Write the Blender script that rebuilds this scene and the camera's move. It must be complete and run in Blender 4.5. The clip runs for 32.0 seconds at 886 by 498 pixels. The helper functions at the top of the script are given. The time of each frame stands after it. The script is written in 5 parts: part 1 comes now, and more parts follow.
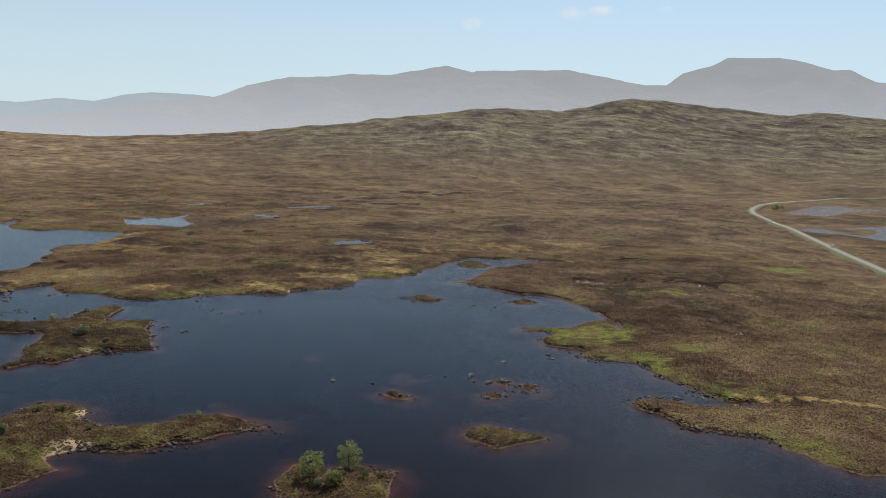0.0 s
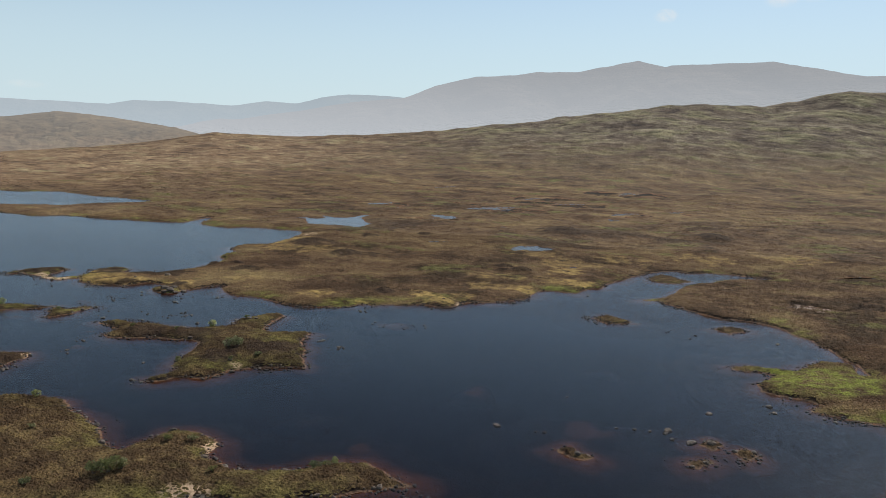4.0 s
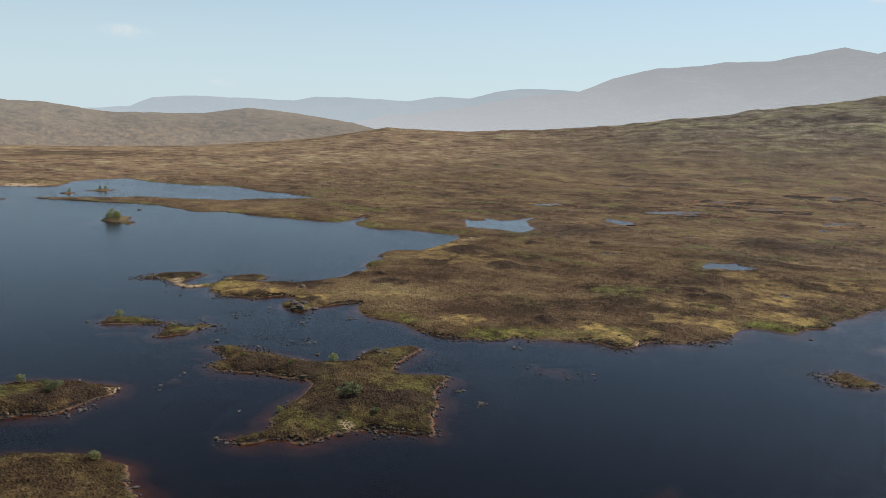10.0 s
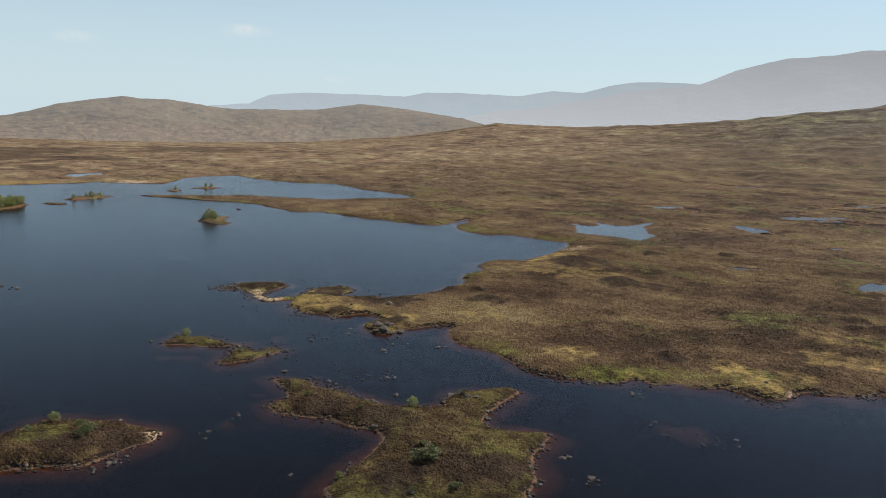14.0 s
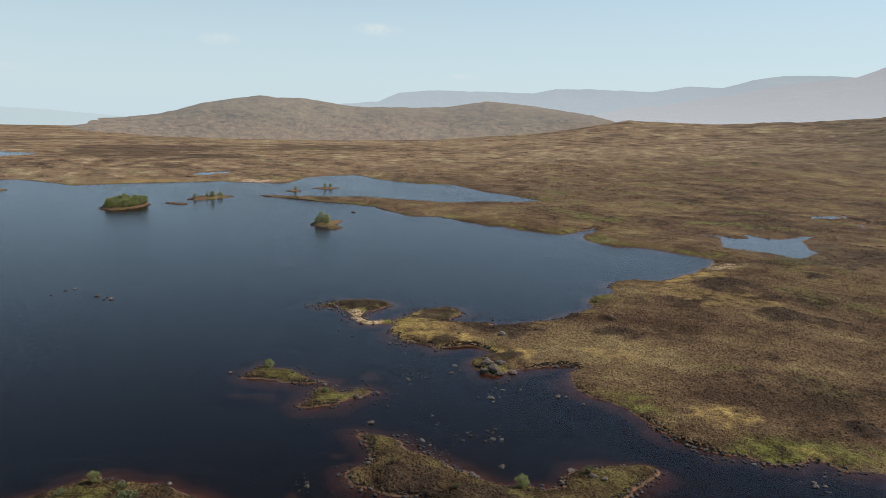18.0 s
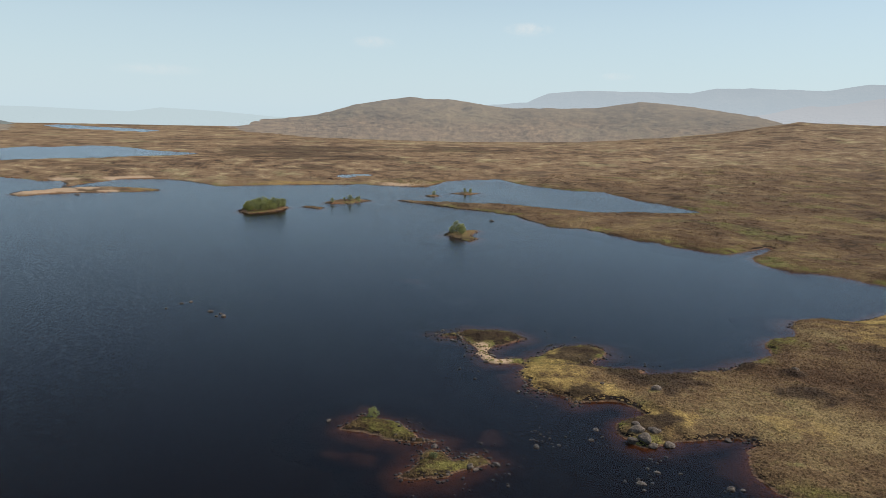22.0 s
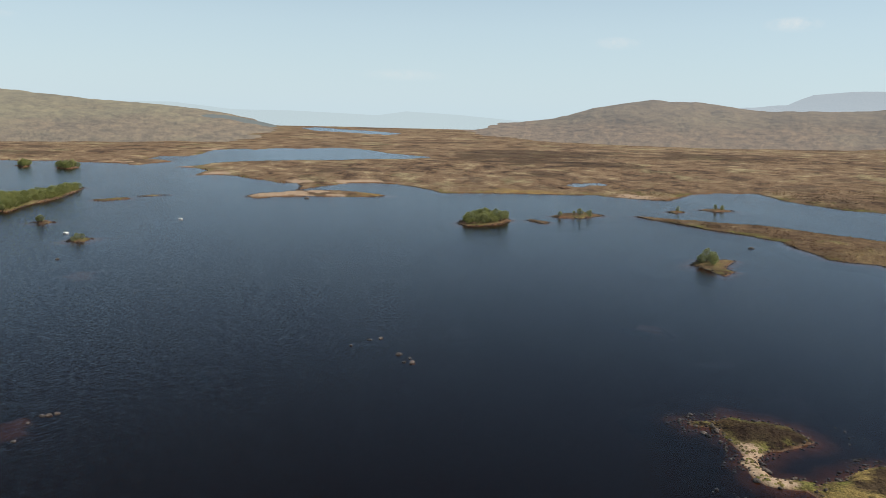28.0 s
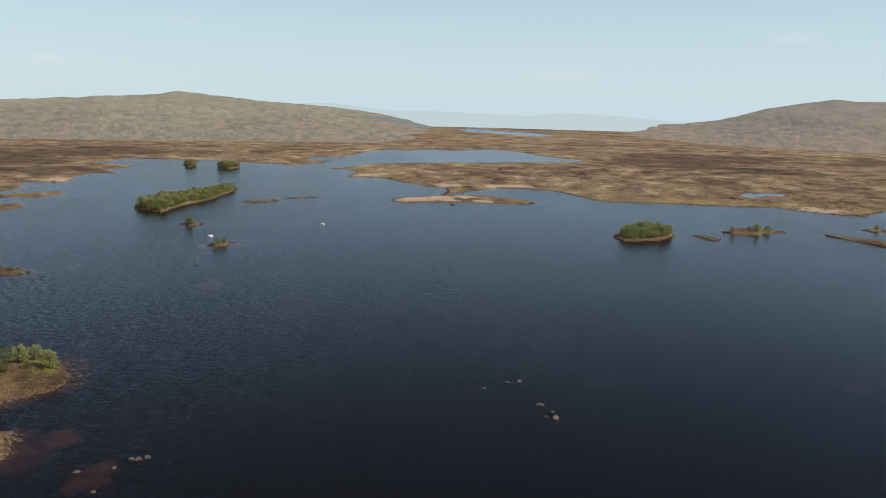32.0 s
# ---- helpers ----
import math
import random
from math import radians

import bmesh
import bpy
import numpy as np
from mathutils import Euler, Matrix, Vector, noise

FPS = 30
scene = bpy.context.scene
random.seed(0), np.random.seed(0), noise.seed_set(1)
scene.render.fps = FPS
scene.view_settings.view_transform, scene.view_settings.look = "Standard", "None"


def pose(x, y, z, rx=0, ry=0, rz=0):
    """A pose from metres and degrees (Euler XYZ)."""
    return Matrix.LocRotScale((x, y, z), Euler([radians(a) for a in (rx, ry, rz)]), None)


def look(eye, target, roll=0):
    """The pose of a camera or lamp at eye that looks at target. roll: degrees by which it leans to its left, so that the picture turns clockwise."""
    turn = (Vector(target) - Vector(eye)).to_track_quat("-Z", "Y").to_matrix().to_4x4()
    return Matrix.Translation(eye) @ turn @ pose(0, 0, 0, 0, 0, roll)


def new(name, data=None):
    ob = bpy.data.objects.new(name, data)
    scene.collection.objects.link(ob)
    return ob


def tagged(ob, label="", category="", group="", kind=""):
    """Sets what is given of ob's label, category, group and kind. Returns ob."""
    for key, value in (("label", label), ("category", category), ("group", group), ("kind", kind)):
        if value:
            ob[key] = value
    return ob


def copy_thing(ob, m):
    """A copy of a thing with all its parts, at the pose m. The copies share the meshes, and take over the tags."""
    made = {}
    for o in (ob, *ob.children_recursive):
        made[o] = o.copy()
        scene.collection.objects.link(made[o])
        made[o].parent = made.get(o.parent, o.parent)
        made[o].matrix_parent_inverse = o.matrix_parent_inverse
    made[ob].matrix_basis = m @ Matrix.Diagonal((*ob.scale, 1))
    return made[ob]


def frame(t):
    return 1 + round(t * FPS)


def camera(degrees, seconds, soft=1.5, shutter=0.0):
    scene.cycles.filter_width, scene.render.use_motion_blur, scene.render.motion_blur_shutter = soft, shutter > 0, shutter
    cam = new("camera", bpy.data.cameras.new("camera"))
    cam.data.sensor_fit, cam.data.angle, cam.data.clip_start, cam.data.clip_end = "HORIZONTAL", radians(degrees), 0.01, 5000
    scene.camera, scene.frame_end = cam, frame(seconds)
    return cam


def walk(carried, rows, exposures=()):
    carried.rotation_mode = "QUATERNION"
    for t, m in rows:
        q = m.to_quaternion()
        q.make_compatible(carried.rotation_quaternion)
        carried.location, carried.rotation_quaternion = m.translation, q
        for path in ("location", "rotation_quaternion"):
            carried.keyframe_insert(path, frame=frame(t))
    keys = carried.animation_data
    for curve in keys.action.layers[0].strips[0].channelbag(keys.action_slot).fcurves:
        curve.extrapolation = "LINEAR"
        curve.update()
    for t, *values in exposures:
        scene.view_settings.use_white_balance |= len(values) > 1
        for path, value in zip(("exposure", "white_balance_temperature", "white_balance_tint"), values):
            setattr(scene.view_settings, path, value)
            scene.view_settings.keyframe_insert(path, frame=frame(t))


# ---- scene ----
EXPOSURE = 0.0
cam = camera(61.01, 32.0, soft=0.8)

# seconds, x, y, z in metres, heading (left of +y), pitch, lean
PATH = [
    (0.0, 0.0, -0.0, 94.9, 0.01, -7.64, 2.35),
    (0.5, -0.0, 6.8, 94.6, 1.80, -7.69, 2.33),
    (1.0, -0.2, 13.5, 94.4, 3.59, -7.75, 2.31),
    (1.5, -0.3, 20.3, 94.2, 5.38, -7.81, 2.29),
    (2.0, -0.7, 27.0, 94.1, 7.16, -7.89, 2.27),
    (2.5, -1.2, 33.6, 94.1, 8.93, -7.97, 2.25),
    (3.0, -1.8, 40.2, 94.1, 10.66, -8.06, 2.22),
    (3.5, -2.6, 46.7, 94.3, 12.34, -8.16, 2.19),
    (4.0, -3.6, 53.3, 94.5, 13.92, -8.25, 2.17),
    (4.5, -4.7, 59.7, 94.6, 15.38, -8.33, 2.14),
    (5.0, -6.0, 66.2, 94.8, 16.71, -8.40, 2.12),
    (5.5, -7.4, 72.7, 94.9, 17.91, -8.46, 2.10),
    (6.0, -9.0, 79.1, 94.9, 19.02, -8.52, 2.08),
    (6.5, -10.8, 85.6, 94.9, 20.05, -8.58, 2.08),
    (7.0, -12.8, 92.1, 94.9, 21.04, -8.65, 2.08),
    (7.5, -15.0, 98.6, 94.8, 21.99, -8.72, 2.09),
    (8.0, -17.3, 105.0, 94.7, 22.93, -8.80, 2.11),
    (8.5, -19.6, 111.5, 94.7, 23.88, -8.88, 2.13),
    (9.0, -22.0, 117.9, 94.7, 24.84, -8.95, 2.15),
    (9.5, -24.4, 124.2, 94.7, 25.83, -9.02, 2.17),
    (10.0, -26.8, 130.5, 94.8, 26.84, -9.10, 2.18),
    (10.5, -29.4, 136.8, 94.9, 27.86, -9.18, 2.17),
    (11.0, -32.0, 143.0, 94.9, 28.91, -9.27, 2.15),
    (11.5, -34.8, 149.2, 95.0, 29.96, -9.36, 2.11),
    (12.0, -37.7, 155.4, 95.0, 31.01, -9.45, 2.06),
    (12.5, -40.7, 161.5, 95.2, 32.05, -9.54, 2.02),
    (13.0, -43.8, 167.5, 95.5, 33.08, -9.61, 1.98),
    (13.5, -47.0, 173.4, 95.8, 34.13, -9.68, 1.96),
    (14.0, -50.3, 179.3, 96.1, 35.20, -9.74, 1.93),
    (14.5, -53.6, 185.1, 96.4, 36.34, -9.82, 1.89),
    (15.0, -57.0, 190.8, 96.7, 37.55, -9.89, 1.84),
    (15.5, -60.4, 196.5, 96.8, 38.81, -9.98, 1.79),
    (16.0, -64.1, 202.1, 97.0, 40.08, -10.05, 1.74),
    (16.5, -68.1, 207.6, 97.1, 41.32, -10.12, 1.70),
    (17.0, -72.4, 213.1, 97.3, 42.50, -10.17, 1.69),
    (17.5, -77.0, 218.4, 97.5, 43.65, -10.22, 1.69),
    (18.0, -81.6, 223.6, 97.7, 44.80, -10.25, 1.71),
    (18.5, -86.1, 228.6, 97.9, 45.98, -10.28, 1.72),
    (19.0, -90.5, 233.3, 98.1, 47.22, -10.31, 1.73),
    (19.5, -94.8, 237.8, 98.3, 48.53, -10.33, 1.73),
    (20.0, -99.1, 242.3, 98.6, 49.90, -10.36, 1.72),
    (20.5, -103.5, 246.8, 98.7, 51.34, -10.39, 1.70),
    (21.0, -108.1, 251.4, 98.9, 52.84, -10.43, 1.68),
    (21.5, -113.0, 256.1, 99.0, 54.39, -10.46, 1.65),
    (22.0, -118.1, 260.7, 99.0, 55.95, -10.50, 1.62),
    (22.5, -123.4, 265.1, 99.0, 57.49, -10.54, 1.59),
    (23.0, -129.1, 269.2, 99.0, 59.01, -10.57, 1.58),
    (23.5, -134.9, 273.0, 99.1, 60.49, -10.60, 1.57),
    (24.0, -140.8, 276.6, 99.0, 61.96, -10.62, 1.56),
    (24.5, -146.8, 280.0, 99.0, 63.41, -10.64, 1.56),
    (25.0, -152.8, 283.2, 99.0, 64.86, -10.66, 1.56),
    (25.5, -158.8, 286.3, 99.0, 66.32, -10.67, 1.55),
    (26.0, -164.6, 289.2, 98.9, 67.79, -10.68, 1.54),
    (26.5, -170.4, 291.9, 98.9, 69.27, -10.69, 1.53),
    (27.0, -176.1, 294.6, 98.9, 70.75, -10.69, 1.52),
    (27.5, -181.7, 297.1, 98.8, 72.25, -10.70, 1.50),
    (28.0, -187.5, 299.6, 98.8, 73.74, -10.70, 1.48),
    (28.5, -193.2, 301.9, 98.8, 75.23, -10.71, 1.45),
    (29.0, -199.1, 304.0, 98.9, 76.71, -10.73, 1.43),
    (29.5, -204.9, 305.8, 98.9, 78.18, -10.75, 1.41),
    (30.0, -210.9, 307.4, 99.0, 79.63, -10.78, 1.39),
    (30.5, -216.8, 308.6, 99.0, 81.07, -10.80, 1.37),
    (31.0, -222.9, 309.7, 99.1, 82.50, -10.84, 1.36),
    (31.5, -228.9, 310.6, 99.2, 83.92, -10.87, 1.35),
    (32.0, -234.9, 311.5, 99.4, 85.34, -10.91, 1.34),
]
walk(cam, [(t, pose(x, y, z, 90 + p, 0, h) @ pose(0, 0, 0, 0, 0, r)) for t, x, y, z, h, p, r in PATH],
     exposures=[(0.0, EXPOSURE), (32.0, EXPOSURE)])

# ---- world and sun ----
SUN_AZ, SUN_EL = -18.0, 43.0          # degrees: left of +y, above the horizon
world = bpy.data.worlds.new("sky")
scene.world = world
world.use_nodes = True
nt = world.node_tree
sky = nt.nodes.new("ShaderNodeTexSky")
sky.sky_type = "NISHITA"
sky.sun_disc = False
sky.sun_elevation, sky.sun_rotation = radians(SUN_EL), radians(-SUN_AZ)
sky.air_density, sky.dust_density, sky.ozone_density = 1.0, 0.15, 1.4
# summer haze: paler towards the horizon, all the way round
upward = nt.nodes.new("ShaderNodeSeparateXYZ")
nt.links.new(nt.nodes.new("ShaderNodeTexCoord").outputs["Generated"], upward.inputs[0])
haze = nt.nodes.new("ShaderNodeValToRGB")
for k, (at, much) in enumerate(((0.0, 0.90), (0.10, 0.74), (0.19, 0.42), (0.32, 0.24), (0.8, 0.16))):
    e = haze.color_ramp.elements[k] if k < 2 else haze.color_ramp.elements.new(at)
    e.position, e.color = at, (much, much, much, 1)
nt.links.new(upward.outputs["Z"], haze.inputs[0])
veil = nt.nodes.new("ShaderNodeMix")
veil.data_type = "RGBA"
veil.inputs[7].default_value = (5.75, 7.25, 8.1, 1)
nt.links.new(haze.outputs[0], veil.inputs[0])
nt.links.new(sky.outputs[0], veil.inputs[6])
nt.links.new(veil.outputs[2], nt.nodes["Background"].inputs[0])
nt.nodes["Background"].inputs[1].default_value = 0.10
lamp = bpy.data.lights.new("sun", "SUN")
lamp.energy, lamp.angle, lamp.color = 4.8, radians(0.53), (1.0, 0.92, 0.80)
sun = new("sun", lamp)
sun_from = Vector((-math.sin(radians(SUN_AZ)) * math.cos(radians(SUN_EL)), math.cos(radians(SUN_AZ)) * math.cos(radians(SUN_EL)), math.sin(radians(SUN_EL))))
sun.matrix_world = look(sun_from * 400, (0, 0, 0))

# ---- materials ----
def material(name):
    m = bpy.data.materials.new(name)
    m.use_nodes = True
    return m, m.node_tree, m.node_tree.nodes["Principled BSDF"]


def node(tree, kind, **kw):
    n = tree.nodes.new(kind)
    for k, v in kw.items():
        n.inputs[k.replace("_", " ")].default_value = v
    return n


def noise_tex(tree, scale, detail=4.0, rough=0.55, stretch=(1, 1, 1), coords=None):
    """Fractal noise in world metres: scale is features per metre."""
    src = tree.nodes.new("ShaderNodeNewGeometry").outputs["Position"] if coords is None else coords
    mp = tree.nodes.new("ShaderNodeMapping")
    mp.inputs["Scale"].default_value = stretch
    tree.links.new(src, mp.inputs["Vector"])
    n = node(tree, "ShaderNodeTexNoise", Scale=scale, Detail=detail, Roughness=rough)
    tree.links.new(mp.outputs[0], n.inputs["Vector"])
    return n.outputs["Fac"]


def ramp(tree, fac, stops):
    r = tree.nodes.new("ShaderNodeValToRGB")
    els = r.color_ramp.elements
    while len(els) < len(stops):
        els.new(0.5)
    for e, (p, c) in zip(els, stops):
        e.position = p
        e.color = (*c, 1) if len(c) == 3 else c
    tree.links.new(fac, r.inputs[0])
    return r.outputs[0]


def gray(tree, fac, lo, hi):
    """fac stretched so that lo becomes 0 and hi becomes 1."""
    r = tree.nodes.new("ShaderNodeMapRange")
    r.inputs["From Min"].default_value, r.inputs["From Max"].default_value = lo, hi
    tree.links.new(fac, r.inputs["Value"])
    return r.outputs[0]


def mix(tree, fac, a, b, how="MIX"):
    m = tree.nodes.new("ShaderNodeMix")
    m.data_type, m.blend_type = "RGBA", how
    for sock, v in ((m.inputs[0], fac), (m.inputs[6], a), (m.inputs[7], b)):
        if isinstance(v, (int, float)):
            sock.default_value = v
        elif isinstance(v, tuple):
            sock.default_value = (*v, 1)
        else:
            tree.links.new(v, sock)
    return m.outputs[2]


def maths(tree, op, a, b=0.0):
    m = tree.nodes.new("ShaderNodeMath")
    m.operation = op
    for sock, v in ((m.inputs[0], a), (m.inputs[1], b)):
        if isinstance(v, (int, float)):
            sock.default_value = v
        else:
            tree.links.new(v, sock)
    return m.outputs[0]


def bump(tree, bsdf, height, strength, distance):
    b = node(tree, "ShaderNodeBump", Strength=strength, Distance=distance)
    tree.links.new(height, b.inputs["Height"])
    tree.links.new(b.outputs[0], bsdf.inputs["Normal"])


def attribute(tree, name):
    a = tree.nodes.new("ShaderNodeAttribute")
    a.attribute_name = name
    return a.outputs["Fac"]


def moor_material():
    m, t, b = material("moor_heather_and_grass")
    big = noise_tex(t, 1 / 230, 4, 0.6)
    mid = noise_tex(t, 1 / 34, 5, 0.62)
    small = noise_tex(t, 1 / 6.5, 5, 0.68)
    fine = noise_tex(t, 1 / 0.9, 3, 0.72)
    slope = noise_tex(t, 1 / 44, 8, 0.76, coords=downhill(t))
    swell = noise_tex(t, 1 / 330, 4, 0.62, coords=downhill(t))
    swath = noise_tex(t, 1 / 120, 6, 0.66, coords=downhill(t))
    other = noise_tex(t, 1 / 75, 5, 0.66, (1.0, 1.3, 1))
    # heather, dry grass and dark hollows
    blend = maths(t, "ADD", maths(t, "MULTIPLY", mid, 0.46), maths(t, "ADD", maths(t, "MULTIPLY", small, 0.36), maths(t, "MULTIPLY", big, 0.18)))
    blend = maths(t, "ADD", blend, maths(t, "MULTIPLY", maths(t, "SUBTRACT", 0.5, attribute(t, "knoll")), 0.12))
    c = ramp(t, blend, [(0.38, (0.047, 0.031, 0.018)), (0.46, (0.098, 0.061, 0.035)), (0.54, (0.143, 0.094, 0.050)), (0.63, (0.209, 0.152, 0.076))])
    grass = ramp(t, small, [(0.3, (0.056, 0.057, 0.018)), (0.7, (0.172, 0.164, 0.057))])
    lush = ramp(t, small, [(0.3, (0.076, 0.089, 0.015)), (0.7, (0.204, 0.223, 0.045))])
    straw = ramp(t, small, [(0.3, (0.222, 0.151, 0.053)), (0.7, (0.402, 0.283, 0.103))])
    c = mix(t, gray(t, maths(t, "ADD", other, maths(t, "MULTIPLY", small, 0.25)), 0.69, 0.80), c, grass)
    c = mix(t, maths(t, "MULTIPLY", gray(t, other, 0.45, 0.37), 0.6), c, (0.057, 0.032, 0.019))
    # far slopes: dun grass, green flushes, dark heather banks, tones lightened for haze
    far_tone = maths(t, "ADD", maths(t, "MULTIPLY", slope, 0.75), maths(t, "MULTIPLY", swell, 0.25))
    hillside = ramp(t, far_tone, [(0.40, (0.061, 0.047, 0.041)), (0.46, (0.131, 0.103, 0.075)), (0.53, (0.187, 0.151, 0.109)), (0.60, (0.322, 0.275, 0.193))])
    hillside = mix(t, maths(t, "MULTIPLY", gray(t, swath, 0.51, 0.58), 0.75), hillside, ramp(t, slope, [(0.40, (0.097, 0.091, 0.051)), (0.58, (0.313, 0.279, 0.159))]))
    hillside = mix(t, maths(t, "MULTIPLY", gray(t, swath, 0.46, 0.40), 0.7), hillside, ramp(t, slope, [(0.42, (0.044, 0.033, 0.031)), (0.58, (0.131, 0.096, 0.077))]))
    c = mix(t, attribute(t, "hill"), c, hillside)
    # western flats: dry moor grass paling with distance, haze put into the colour
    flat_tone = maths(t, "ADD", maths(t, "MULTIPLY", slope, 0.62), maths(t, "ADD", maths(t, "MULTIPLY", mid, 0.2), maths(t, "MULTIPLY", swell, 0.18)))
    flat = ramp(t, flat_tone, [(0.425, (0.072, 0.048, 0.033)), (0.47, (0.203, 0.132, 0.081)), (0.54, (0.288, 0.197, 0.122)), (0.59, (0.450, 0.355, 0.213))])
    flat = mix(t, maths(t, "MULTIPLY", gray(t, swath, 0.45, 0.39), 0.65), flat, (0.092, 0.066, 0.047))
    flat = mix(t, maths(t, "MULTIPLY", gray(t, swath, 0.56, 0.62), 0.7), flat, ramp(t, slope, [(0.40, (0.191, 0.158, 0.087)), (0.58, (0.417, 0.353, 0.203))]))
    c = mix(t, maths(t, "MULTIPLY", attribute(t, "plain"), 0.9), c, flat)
    c = mix(t, maths(t, "MULTIPLY", attribute(t, "isle"), 0.7), c, ramp(t, small, [(0.34, (0.022, 0.014, 0.008)), (0.5, (0.056, 0.037, 0.019)), (0.66, (0.128, 0.092, 0.041))]))
    c = mix(t, maths(t, "MULTIPLY", maths(t, "MULTIPLY", attribute(t, "green"), maths(t, "SUBTRACT", 1.0, maths(t, "MULTIPLY", attribute(t, "isle"), 0.6))), gray(t, small, 0.36, 0.56)), c, lush)
    c = mix(t, maths(t, "MULTIPLY", maths(t, "MULTIPLY", attribute(t, "straw"), 0.9), gray(t, small, 0.34, 0.56)), c, straw)
    c = mix(t, maths(t, "MULTIPLY", attribute(t, "heath"), 0.9), c, ramp(t, small, [(0.34, (0.023, 0.015, 0.012)), (0.66, (0.069, 0.046, 0.030))]))
    c = mix(t, 0.75, c, ramp(t, fine, [(0.32, (0.25, 0.24, 0.23)), (0.5, (0.85, 0.84, 0.82)), (0.66, (1.5, 1.45, 1.35))]), "MULTIPLY")
    # dark peat on steep banks
    up = t.nodes.new("ShaderNodeSeparateXYZ")
    t.links.new(t.nodes.new("ShaderNodeNewGeometry").outputs["True Normal"], up.inputs[0])
    near_water = gray(t, attribute(t, "shore"), 4.5, 2.0)
    c = mix(t, maths(t, "MULTIPLY", gray(t, up.outputs["Z"], 0.955, 0.88), near_water), c, (0.022, 0.015, 0.012))
    c = mix(t, attribute(t, "scar"), c, ramp(t, fine, [(0.3, (0.14, 0.095, 0.075)), (0.7, (0.30, 0.235, 0.20))]))
    # wet stony rim, sand; peat bed darkened by depth, as light lost in water
    stones = ramp(t, fine, [(0.36, (0.030, 0.022, 0.017)), (0.62, (0.150, 0.100, 0.068))])
    c = mix(t, gray(t, attribute(t, "rim"), 0.7, 0.2), c, stones)
    c = mix(t, attribute(t, "sand"), c, ramp(t, fine, [(0.3, (0.344, 0.234, 0.148)), (0.7, (0.508, 0.374, 0.257))]))
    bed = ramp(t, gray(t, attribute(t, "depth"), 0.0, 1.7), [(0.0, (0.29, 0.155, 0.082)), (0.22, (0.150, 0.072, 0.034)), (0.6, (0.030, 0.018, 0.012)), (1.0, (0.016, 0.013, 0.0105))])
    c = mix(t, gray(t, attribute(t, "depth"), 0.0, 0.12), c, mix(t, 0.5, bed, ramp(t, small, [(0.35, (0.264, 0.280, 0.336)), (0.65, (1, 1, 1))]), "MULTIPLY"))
    t.links.new(c, b.inputs["Base Color"])
    b.inputs["Roughness"].default_value = 0.95
    b.inputs["Specular IOR Level"].default_value = 0.08
    relief = maths(t, "ADD", small, maths(t, "MULTIPLY", fine, 0.6))
    hags = maths(t, "MULTIPLY", maths(t, "ADD", slope, maths(t, "MULTIPLY", swath, 1.5)), maths(t, "ADD", maths(t, "MULTIPLY", attribute(t, "hill"), 15.0), maths(t, "MULTIPLY", attribute(t, "plain"), 6.0)))
    bump(t, b, maths(t, "ADD", relief, hags), 1.0, 0.9)
    return m


